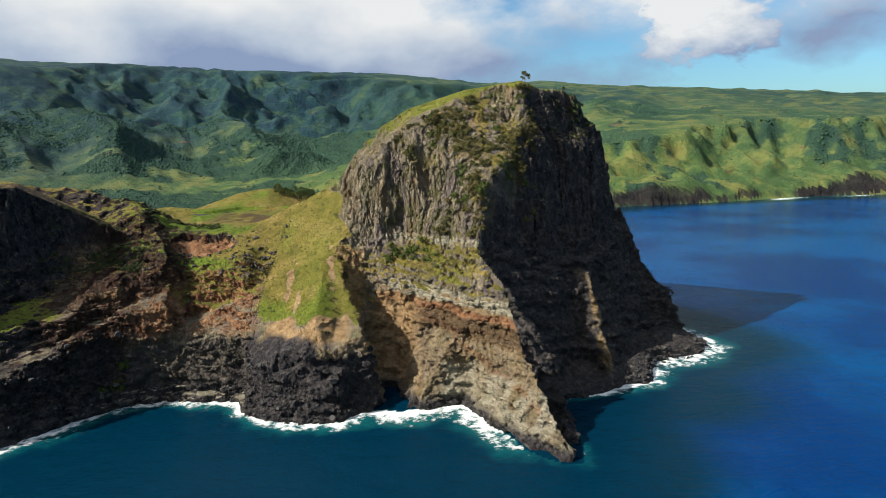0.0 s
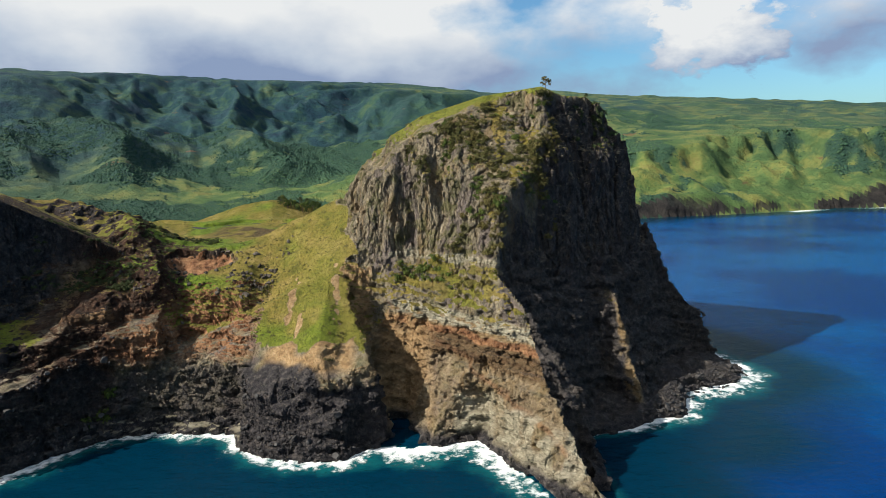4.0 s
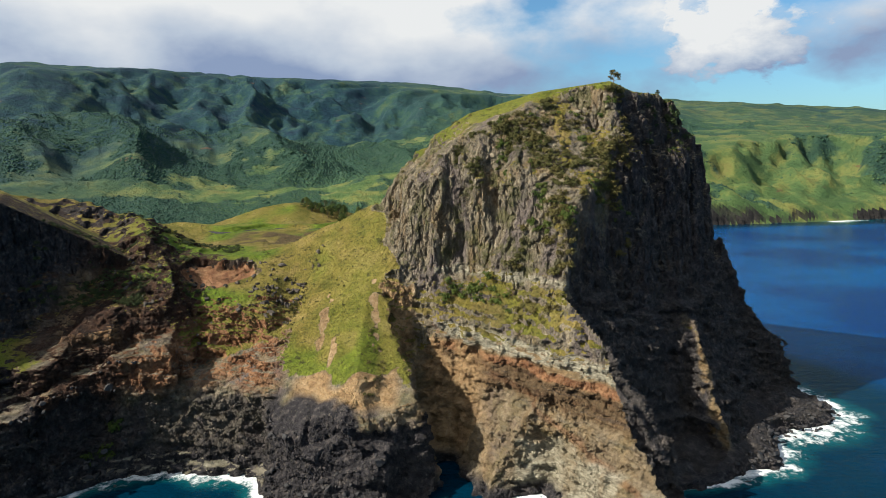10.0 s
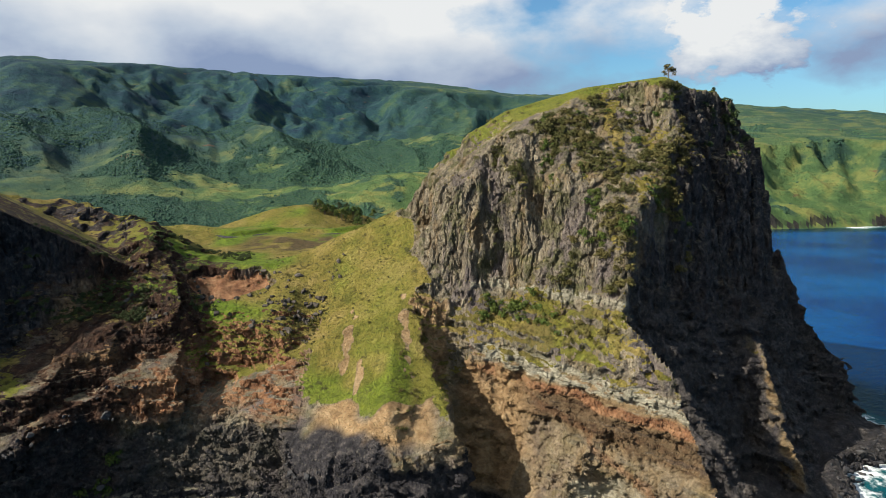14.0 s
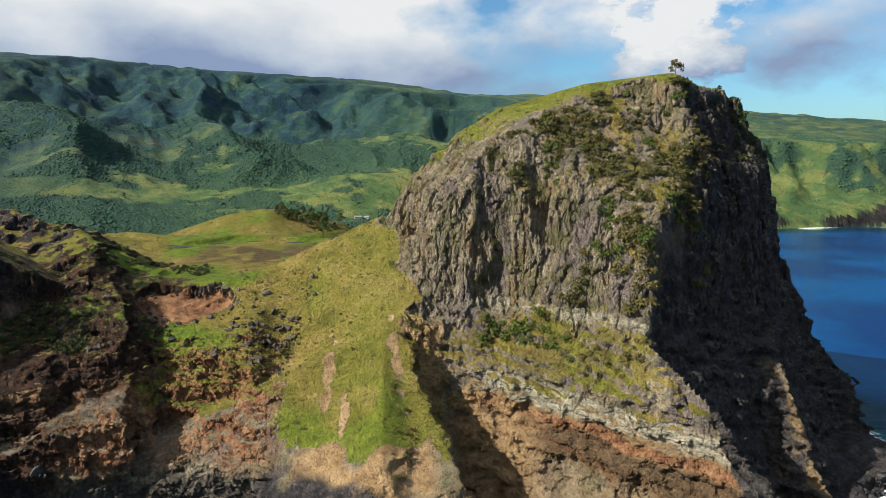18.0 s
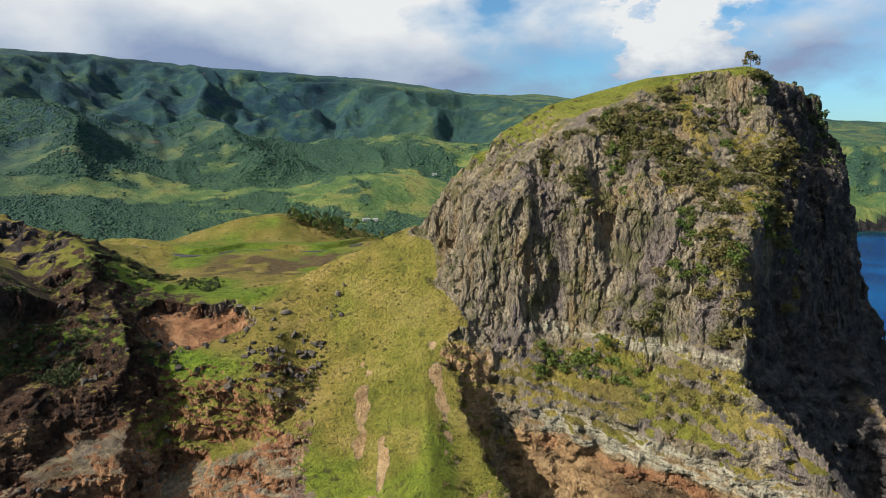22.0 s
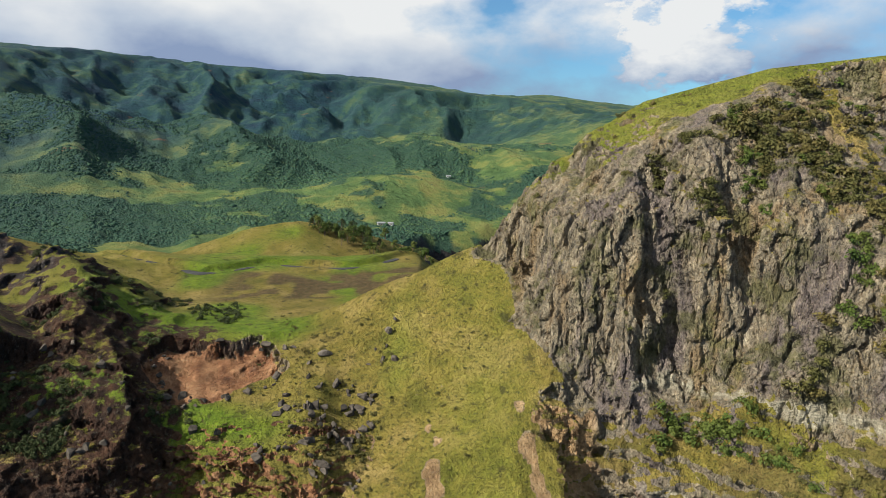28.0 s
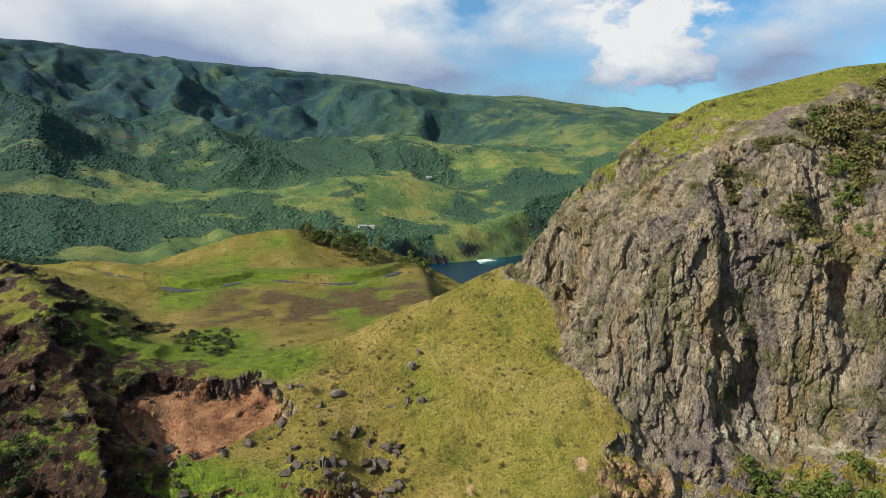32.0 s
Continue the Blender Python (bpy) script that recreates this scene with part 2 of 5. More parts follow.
def land(x, y, d):
    """Saddle, banks and cove."""
    plateau = np.interp(y, [300, 340, 376, 398, 413, 520, 560], [20, 58, 77, 84, 91, 95.5, 95.5]) - 0.24 * np.maximum(y - 560, 0) + 1.6 * fbm2(x, y, 40, 3, 3)
    plateau = plateau - 0.55 * np.maximum(x + 112, 0) * np.clip((416 - y) / 30, 0, 1)
    plateau = plateau - 0.9 * np.maximum(x + 78, 0) * np.clip((y - 415) / 30, 0, 1)
    plateau -= 2.5 * np.exp(-(((y - 470) / 26) ** 2))
    bank = ridge(x, y, [(-430, 430, 146), (-345, 455, 134), (-277, 470, 123), (-225, 452, 112), (-196, 418, 107), (-190, 396, 98), (-186, 368, 82)], 0.60, 0.5)
    bank = bank + 2.4 * fbm2(x, y, 20, 4, 81) + 2.4 * ridged(x, y, 15, 3, 83)
    bank2 = ridge(x, y, [(-277, 482, 119), (-225, 505, 101), (-190, 515, 92)], 0.35, 0.35)
    spur = ridge(x, y, [(-345, 455, 134), (-300, 395, 134), (-258, 335, 130)], 0.6, 0.6)
    knoll = ridge(x, y, [(-240, 592, 88), (-185, 604, 106), (-155, 610, 111), (-121, 618, 104), (-75, 645, 86), (-45, 690, 58)], 0.34, 0.36)
    knoll = np.minimum(knoll, 109 + 1.2 * n2(x, y, 20, 6))
    slope = 64 + 0.62 * (np.minimum(y, 426) - 348) + 0.46 * (np.minimum(x, np.interp(y, [350, 366], [-57, -45])) + 79) - 0.42 * np.maximum(x + 57, 0) * np.clip((364 - y) / 12, 0, 1) - 1.2 * np.maximum(x + 40, 0) - 0.7 * np.maximum(y - 426, 0) + 0.8 * n2(x, y, 13, 4)
    h = smax(smax(plateau, bank2, 8), smax(knoll, slope, 5), 6)
    h = smax(h, bank, 4)
    # bench and cut bank of the road
    rd, rz, side = line_dist(x, y, ROAD)
    h = h + 2.6 * np.clip((rd - 3) / 2, 0, 1) * (side > 0) * np.clip((22 - rd) / 14, 0, 1)
    h = h + 2.4 * np.clip((rd - 2.8) / 1.5, 0, 1) * (side <= 0) * np.clip((12 - rd) / 7, 0, 1) * np.clip(0.75 + 1.6 * n2(x, y, 26, 65), 0, 1) * np.clip(np.hypot(x + 180, y - 508) / 10 - 0.8, 0, 1)
    # bare hollow under the meadow
    inside = np.clip((1.12 - scar(x, y)) / 0.30, 0, 1)
    h = h - inside * (4.8 - 1.1 * ridged(x, y, 9, 3, 125))
    # cove wall: black cliff, red slope, bench
    yy = y + 6 * n2(x, y, 34, 8) + 2.6 * n2(x, y, 12, 9) + 1.0 + 12 * np.clip((-x - 138) / 15, 0, 1) * (np.abs(n2(x, y, 25, 91)) - 0.25) - 10 * np.clip(1.5 - np.abs(x + 140) / 28, 0, 1) + 0.62 * np.maximum(-x - 170, 0) + 0.5 * np.maximum(x + 108, 0)
    wall = np.interp(yy, [312, 330, 333, 341, 347, 357, 384, 402, 412], [0.5, 6, 10, 42, 56, 70, 80, 92, 150])
    wall = wall + 0.35 * np.maximum(-x - 172, 0) * np.clip((yy - 330) / 20, 0, 1)
    west = np.clip((-84 - x) / 34, 0, 1)
    h = np.where(west > 0, np.minimum(h, wall + 120 * (1 - west) ** 2), h)
    sh = np.interp(d + 2.5 * n2(x, y, 11, 12), [0, 3, 15, 24, 40, 60], [-1, 7, 36, 46, 84, 300])
    beach = np.clip(1.4 - np.abs(x + 148) / 50, 0, 1)
    h = smin(h, np.where(beach > 0, sh + 300 * beach, sh), 3)
    # shaded bluff in the west
    e = 0.80 * (x + 262) + 0.60 * (335 - y) + 9 * n2(x, y, 30, 15) + 5 * n2(x, y, 11, 16)
    bl = 131 - 2.6 * np.maximum(e, 0)
    bl = np.minimum(bl, 131 - 2.2 * np.maximum(202 - y - 0.35 * x, 0))
    h = np.maximum(h, np.minimum(bl, spur + 12))
    # scarp between the bank and the green bench
    edge = ridge(x, y, [(-188, 404, 98), (-177, 390, 91), (-166, 374, 85), (-159, 358, 76), (-155, 346, 62)], 1.7, 0.30) + 2.2 * n2(x, y, 9, 123) + 1.6 * ridged(x, y, 7, 2, 124)
    h = np.maximum(h, edge)
    # spur beside the ravine
    fin = ridge(x, y, [(-50, 362, 85), (-47, 352, 77), (-41, 334, 63), (-33, 314, 49), (-28, 301, 42), (-27, 296, 32)], 2.6, 0.45)
    return smax(h, fin, 2)


def near_height(x, y):
    d = inland(x, y)
    h = land(x, y, d)
    g, _, _ = line_dist(x, y, [(-38, 356), (-31, 340), (-20, 320), (-14, 303), (-20, 286)])
    depth = np.interp(y, [284, 300, 330, 352, 360], [36, 36, 22, 9, 0])
    cut = depth * np.exp(-((g / 7.5) ** 2))
    h = np.maximum(np.maximum(h, lower(x, y)) - cut, -6)
    h = smax(h, stack(x, y), 2.5)
    apron = 2.5 + 0.28 * np.clip(d, 0, 25) + 3.0 * n2(x, y, 9, 19) + 1.8 * n2(x, y, 4, 20)
    h = np.where((d > 0) & (x > 74 + 0.1 * (y - 250)) & (y > 240) & (y < 440), np.maximum(h, apron), h)
    sea = np.clip(d * 0.9, -9, 0)
    h = np.where(d < 4, np.minimum(h, sea + np.maximum(d, 0) * 3 + 4 * (d > -3) * (1 + n2(x, y, 5, 21))), h)
    return np.where(d < -3, sea - 1, h)


def far_height(x, y):
    d = inland(x, y)
    dx, dy = x + 50, y - 110
    r = np.hypot(dx, dy)
    az = np.degrees(np.arctan2(dx, dy))
    top = np.interp(az, [-60, -31, -15, -5, 4, 12, 22, 31.5, 40, 60], [700, 690, 690, 650, 600, 545, 478, 418, 360, 300])
    rough = np.interp(az, [-40, 0, 14, 24, 40], [1.1, 1.0, 0.55, 0.20, 0.18])
    warp = 130 * n2(x, y, 620, 33) + 45 * n2(x, y, 210, 35)
    u, v = np.radians(az) * 2400 + warp, r * 0.40 + 0.8 * warp
    gullies = ridged(u, v, 520, 5, 31)
    rr = r + 150 * n2(u, v, 800, 36)
    # wooded front range, valley behind it, and the mountain wall
    crest = np.interp(az, [-50, -34, -20, -5, 8, 20, 40], [300, 262, 215, 172, 165, 190, 180])
    front = np.interp(rr, [1050, 1300, 1950, 2150, 2500], [0, 0.22, 1, 0.92, 0.45]) * (crest - 16) + 16
    front += 40 * rough * np.clip((rr - 1150) / 500, 0, 1) * gullies + 9 * fbm2(x, y, 130, 3, 44)
    shape = np.interp(rr, [1050, 2050, 2450, 2800, 3350, 3800, 4350], [0.02, 0.13, 0.24, 0.50, 0.78, 0.92, 1.0])
    even = np.interp(rr, [1050, 1500, 2500, 4350], [0.02, 0.22, 0.55, 1.0])
    k = np.clip((az - 6) / 12, 0, 1)
    wall = 16 + (top - 16) * (shape * (1 - k) + even * k)
    steepness = np.interp(rr, [1400, 2400, 2900, 3600, 4200], [0.15, 0.6, 1, 0.6, 0.0])
    wall += 95 * rough * steepness * (gullies - 0.25) + 36 * rough * np.clip((16 - az) / 12, 0, 1) * steepness * ridged(u, v * 1.6, 170, 4, 57) + 16 * steepness * fbm2(x, y, 150, 4, 46)
    peak = 500 - 0.62 * np.hypot(x + 1640, (y - 2560) * 0.8) + 45 * gullies
    h = np.maximum(smax(front, wall, 30), peak)
    h = np.where(r > 1400, smin(h, 150 + (top - 162 + 32 * n2(u, v, 330, 52) + 15 * n2(u, v, 120, 53)) * r / 4300, 22), h)
    h = h - 0.30 * np.maximum(r - 4350, 0) + 7 * np.clip((r - 2500) / 1000, 0, 1) * np.maximum(n2(x, y, 60, 47), 0) * (1 + n2(x, y, 300, 48))
    h = h + 45 * np.exp(-(((x + 120) / 150) ** 2 + ((y - 1420) / 130) ** 2))
    # headland beyond the bay
    h = np.maximum(h, ridge(x, y, [(-60, 1290, 50), (10, 1225, 46), (50, 1195, 38)], 1.0, 1.3))
    # land that slopes from the saddle to the valley
    fore = 94 - 0.24 * np.maximum(y - 560, 0) + np.maximum(-x - 250, 0) * 0.15 + 5 * fbm2(x, y, 120, 3, 50)
    fore = np.maximum(fore, 10 + 0.06 * np.maximum(-x - 200, 0))
    h = np.where(r < 1500, smax(h, fore, 12), h)
    dd = np.clip(d + 15 * n2(x, y, 60, 62) + 9 * n2(x, y, 24, 63), 0, 1e9)
    sheer = np.maximum(np.clip((az - 10) / 8, 0, 1), np.exp(-(((x - 30) / 90) ** 2 + ((y - 1180) / 90) ** 2)))
    k = 0.85 * (1 - sheer) * dd + sheer * np.interp(dd, [0, 12, 36, 90, 200, 3000], [0, 16, 40, 58, 130, 2500]) * (0.82 + 0.34 * n2(x, y, 95, 64) + 0.16 * n2(x, y, 30, 66))
    h = np.minimum(h, k + 2 + 5 * (n2(x, y, 40, 60) + 1) * np.clip(d / 20, 0, 1))
    return np.where(d < 0, np.maximum(d * 0.3, -12), np.maximum(h, 1))


NX0, NX1, NY0, NY1, STEP, ZTOP = -300.0, 262.0, 203.0, 472.0, 1.0, 200.0
WX0, WY1 = -430.0, 705.0


# ---- materials ----
def material(name):
    mat = bpy.data.materials.new(name)
    mat.use_nodes = True
    nt = mat.node_tree
    bsdf = nt.nodes["Principled BSDF"]
    bsdf.inputs["Roughness"].default_value = 0.9
    bsdf.inputs["Specular IOR Level"].default_value = 0.2
    return mat, nt, bsdf


class Graph:
    """Short names for nodes."""

    def __init__(self, nt):
        self.nt = nt
        self.pos = nt.nodes.new("ShaderNodeNewGeometry")

    def node(self, kind, **inputs):
        n = self.nt.nodes.new(kind)
        for k, v in inputs.items():
            self.put(n.inputs[k.replace("_", " ")], v)
        return n

    def put(self, socket, v):
        if isinstance(v, bpy.types.NodeSocket):
            self.nt.links.new(v, socket)
        else:
            socket.default_value = v

    def math(self, op, a, b=0.0, clamp=False):
        n = self.nt.nodes.new("ShaderNodeMath")
        n.operation, n.use_clamp = op, clamp
        self.put(n.inputs[0], a), self.put(n.inputs[1], b)
        return n.outputs[0]

    def coords(self, sx, sy, sz):
        n = self.nt.nodes.new("ShaderNodeVectorMath")
        n.operation = "MULTIPLY"
        self.nt.links.new(self.pos.outputs["Position"], n.inputs[0])
        n.inputs[1].default_value = (sx, sy, sz)
        return n.outputs[0]

    def noise(self, scale, detail=4, rough=0.55, stretch=(1, 1, 1)):
        n = self.node("ShaderNodeTexNoise", Scale=1.0, Detail=detail, Roughness=rough)
        self.nt.links.new(self.coords(*(scale * s for s in stretch)), n.inputs["Vector"])
        return n.outputs["Fac"]

    def ramp(self, fac, *stops):
        n = self.nt.nodes.new("ShaderNodeValToRGB")
        e = n.color_ramp.elements
        while len(e) < len(stops):
            e.new(0.5)
        for el, (p, c) in zip(e, stops):
            el.position = p
            el.color = (*c, 1) if len(c) == 3 else c
        self.put(n.inputs[0], fac)
        return n.outputs["Color"]

    def step(self, fac, lo, hi):
        n = self.nt.nodes.new("ShaderNodeMapRange")
        n.interpolation_type = "SMOOTHSTEP"
        self.put(n.inputs["Value"], fac)
        n.inputs["From Min"].default_value, n.inputs["From Max"].default_value = lo, hi
        return n.outputs["Result"]

    def mix(self, fac, a, b):
        n = self.nt.nodes.new("ShaderNodeMix")
        n.data_type = "RGBA"
        self.put(n.inputs[0], fac)
        self.put(n.inputs[6], a if isinstance(a, bpy.types.NodeSocket) else (*a, 1))
        self.put(n.inputs[7], b if isinstance(b, bpy.types.NodeSocket) else (*b, 1))
        return n.outputs[2]

    def attr(self, name):
        n = self.nt.nodes.new("ShaderNodeAttribute")
        n.attribute_name = name
        return n.outputs["Fac"]

    def bump(self, height, strength, distance, normal=None):
        n = self.node("ShaderNodeBump", Strength=strength, Distance=distance, Height=height)
        if normal is not None:
            self.put(n.inputs["Normal"], normal)
        return n.outputs["Normal"]


def land_material():
    mat, nt, bsdf = material("volcanic_rock_and_grass")
    g = Graph(nt)
    fine = g.noise(0.9, 7, 0.72)
    broad = g.noise(0.045, 4)
    column = g.noise(0.30, 8, 0.70, (1, 1, 0.36))
    layer = g.noise(0.12, 8, 0.72, (0.28, 0.28, 3.4))
    cell = g.node("ShaderNodeTexVoronoi", Scale=1.0, Randomness=1.0)
    cell.feature = "DISTANCE_TO_EDGE"
    bend = nt.nodes.new("ShaderNodeTexNoise")
    nt.links.new(g.coords(0.25, 0.25, 0.12), bend.inputs["Vector"])
    wob = nt.nodes.new("ShaderNodeVectorMath")
    wob.operation = "MULTIPLY_ADD"
    nt.links.new(bend.outputs["Color"], wob.inputs[0])
    wob.inputs[1].default_value = (2.2, 2.2, 2.2)
    nt.links.new(g.coords(0.50, 0.50, 0.13), wob.inputs[2])
    nt.links.new(wob.outputs[0], cell.inputs["Vector"])
    grey = g.ramp(column, (0.30, (0.036, 0.033, 0.030)), (0.43, (0.150, 0.132, 0.100)), (0.55, (0.315, 0.262, 0.178)), (0.70, (0.50, 0.43, 0.30)))
    warm = g.ramp(broad, (0.35, (0.235, 0.185, 0.100)), (0.65, (0.28, 0.182, 0.102)))
    rock = g.mix(g.step(fine, 0.48, 0.70), grey, warm)
    streak = g.noise(0.075, 5, 0.6, (1, 1, 0.22))
    rock = g.mix(g.math("MULTIPLY", g.step(streak, 0.51, 0.62), 0.80), rock, g.ramp(fine, (0.35, (0.085, 0.068, 0.072)), (0.65, (0.225, 0.180, 0.172))))
    rock = g.mix(g.math("MULTIPLY", g.step(streak, 0.46, 0.36), 0.75), rock, g.ramp(fine, (0.35, (0.150, 0.098, 0.045)), (0.65, (0.40, 0.275, 0.135))))
    tone = nt.nodes.new("ShaderNodeTexVoronoi")
    nt.links.new(wob.outputs[0], tone.inputs["Vector"])
    tint = nt.nodes.new("ShaderNodeSeparateColor")
    nt.links.new(tone.outputs["Color"], tint.inputs[0])
    rock = g.mix(g.math("MULTIPLY", g.step(tint.outputs[0], 0.40, 0.0), 0.5), rock, (0.075, 0.066, 0.055))
    rock = g.mix(g.math("MULTIPLY", g.step(tint.outputs[1], 0.70, 1.0), 0.5), rock, (0.34, 0.285, 0.19))
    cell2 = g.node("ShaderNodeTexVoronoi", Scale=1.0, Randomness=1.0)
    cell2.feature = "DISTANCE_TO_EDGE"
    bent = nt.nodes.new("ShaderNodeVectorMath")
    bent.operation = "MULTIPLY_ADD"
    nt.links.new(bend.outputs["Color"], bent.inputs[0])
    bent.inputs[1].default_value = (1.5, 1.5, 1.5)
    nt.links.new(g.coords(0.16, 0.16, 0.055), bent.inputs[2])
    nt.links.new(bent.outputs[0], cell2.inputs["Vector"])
    # crevice shade painted dark along block joints, scaled by the moss mask
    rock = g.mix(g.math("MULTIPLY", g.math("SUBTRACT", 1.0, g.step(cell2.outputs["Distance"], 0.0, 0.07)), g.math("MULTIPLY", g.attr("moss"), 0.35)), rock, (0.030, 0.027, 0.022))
    moss = g.ramp(g.noise(0.35, 5), (0.3, (0.050, 0.058, 0.016)), (0.7, (0.13, 0.125, 0.036)))
    rock = g.mix(g.math("MULTIPLY", g.step(g.noise(0.08, 6, 0.65), 0.50, 0.62), g.attr("moss")), rock, moss)
    strata = g.ramp(layer, (0.30, (0.075, 0.045, 0.028)), (0.42, (0.20, 0.125, 0.060)), (0.52, (0.31, 0.215, 0.108)), (0.60, (0.145, 0.108, 0.074)), (0.74, (0.34, 0.27, 0.165)))
    rock = g.mix(g.attr("strata"), rock, g.mix(g.step(fine, 0.52, 0.75), strata, (0.15, 0.12, 0.07)))
    red = g.ramp(g.noise(0.14, 7, 0.7), (0.32, (0.080, 0.036, 0.021)), (0.48, (0.255, 0.118, 0.056)), (0.66, (0.43, 0.240, 0.120)))
    rock = g.mix(g.attr("red"), rock, red)
    tan = g.ramp(g.noise(0.16, 7, 0.66, (1, 1, 1.8)), (0.32, (0.170, 0.098, 0.045)), (0.5, (0.37, 0.235, 0.112)), (0.68, (0.50, 0.345, 0.185)))
    earth = g.ramp(g.noise(0.22, 7, 0.7), (0.34, (0.019, 0.012, 0.009)), (0.52, (0.050, 0.025, 0.015)), (0.70, (0.110, 0.054, 0.029)))
    rock = g.mix(g.attr("umber"), rock, earth)
    rock = g.mix(g.attr("ochre"), rock, tan)
    pale = g.ramp(g.noise(0.5, 7, 0.72, (0.3, 0.3, 2.2)), (0.34, (0.17, 0.15, 0.105)), (0.5, (0.36, 0.325, 0.235)), (0.66, (0.54, 0.50, 0.38)))
    # lava black, also used for shade painted on the shadow face and western bluff
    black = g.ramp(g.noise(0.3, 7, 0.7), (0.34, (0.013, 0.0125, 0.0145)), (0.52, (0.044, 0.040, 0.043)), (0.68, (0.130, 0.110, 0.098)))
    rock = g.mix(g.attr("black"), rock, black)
    speck = g.noise(0.8, 9, 0.8, (1, 1, 0.6))
    rock = g.mix(g.math("MULTIPLY", g.step(speck, 0.54, 0.66), 0.45), rock, (0.045, 0.036, 0.028))
    rock = g.mix(g.math("MULTIPLY", g.step(speck, 0.46, 0.36), 0.25), rock, (0.46, 0.40, 0.29))
    rock = g.mix(g.attr("pale"), rock, pale)
    turf = g.ramp(g.noise(0.07, 7, 0.65), (0.30, (0.105, 0.104, 0.016)), (0.5, (0.220, 0.176, 0.036)), (0.7, (0.34, 0.25, 0.085)))
    lush = g.ramp(g.noise(0.25, 6, 0.65), (0.3, (0.070, 0.130, 0.009)), (0.7, (0.195, 0.260, 0.020)))
    turf = g.mix(g.attr("lush"), turf, lush)
    brush = g.ramp(g.noise(0.35, 6, 0.7), (0.3, (0.052, 0.040, 0.018)), (0.7, (0.18, 0.12, 0.055)))
    turf = g.mix(g.attr("scrub"), turf, brush)
    tuft = g.noise(0.8, 5, 0.75)
    turf = g.mix(g.step(tuft, 0.50, 0.68), turf, (0.080, 0.080, 0.020))
    turf = g.mix(g.math("MULTIPLY", g.step(g.noise(0.18, 6, 0.7), 0.56, 0.66), 0.75), turf, (0.042, 0.040, 0.014))
    grass = g.math("ADD", g.attr("grass"), g.math("MULTIPLY", g.math("SUBTRACT", g.noise(0.26, 7, 0.7), 0.5), 1.05))
    col = g.mix(g.step(grass, 0.44, 0.56), rock, turf)
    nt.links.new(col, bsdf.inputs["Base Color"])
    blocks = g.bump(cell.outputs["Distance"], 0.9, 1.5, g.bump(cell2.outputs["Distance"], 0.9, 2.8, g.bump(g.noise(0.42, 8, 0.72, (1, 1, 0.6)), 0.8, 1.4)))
    nt.links.new(g.bump(tuft, 0.6, 0.45, blocks), bsdf.inputs["Normal"])
    return mat


def far_material():
    mat, nt, bsdf = material("distant_green_hills")
    g = Graph(nt)
    big = g.noise(0.0042, 8, 0.65)
    mid = g.noise(0.014, 7, 0.68)
    field = g.ramp(mid, (0.30, (0.040, 0.086, 0.026)), (0.47, (0.078, 0.128, 0.038)), (0.58, (0.165, 0.182, 0.048)), (0.78, (0.18, 0.135, 0.050)))
    wood = g.ramp(g.noise(0.06, 7, 0.75), (0.32, (0.016, 0.044, 0.032)), (0.68, (0.040, 0.082, 0.042)))
    col = g.mix(g.step(g.math("ADD", g.attr("wood"), g.math("MULTIPLY", g.math("SUBTRACT", g.noise(0.03, 5, 0.7), 0.5), 0.7)), -0.12, 0.12), field, wood)
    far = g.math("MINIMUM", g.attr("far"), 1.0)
    # far vegetation with distance haze and cloud shade painted into its colour
    hazy_heath = g.ramp(g.math("ADD", g.math("MULTIPLY", mid, 0.6), g.math("MULTIPLY", big, 0.4)), (0.36, (0.005, 0.022, 0.044)), (0.49, (0.011, 0.042, 0.052)), (0.58, (0.034, 0.074, 0.046)), (0.70, (0.105, 0.105, 0.044)))
    col = g.mix(far, col, hazy_heath)
    red = g.math("MULTIPLY", g.step(g.noise(0.006, 6, 0.65, (1, 1, 4)), 0.66, 0.69), 0.7)
    col = g.mix(red, col, (0.13, 0.070, 0.040))
    sep = nt.nodes.new("ShaderNodeSeparateXYZ")
    nt.links.new(g.pos.outputs["True Normal"], sep.inputs[0])
    steep = g.step(g.math("SUBTRACT", 1.0, sep.outputs["Z"]), 0.28, 0.45)
    rock = g.ramp(g.noise(0.035, 7, 0.7), (0.35, (0.008, 0.008, 0.010)), (0.7, (0.050, 0.044, 0.038)))
    col = g.mix(g.math("MULTIPLY", steep, g.attr("coast")), col, rock)
    nt.links.new(col, bsdf.inputs["Base Color"])
    nt.links.new(g.bump(g.noise(0.05, 8, 0.75), 1.0, 11.0, g.bump(g.noise(0.011, 6, 0.7), 0.7, 42.0)), bsdf.inputs["Normal"])
    return mat


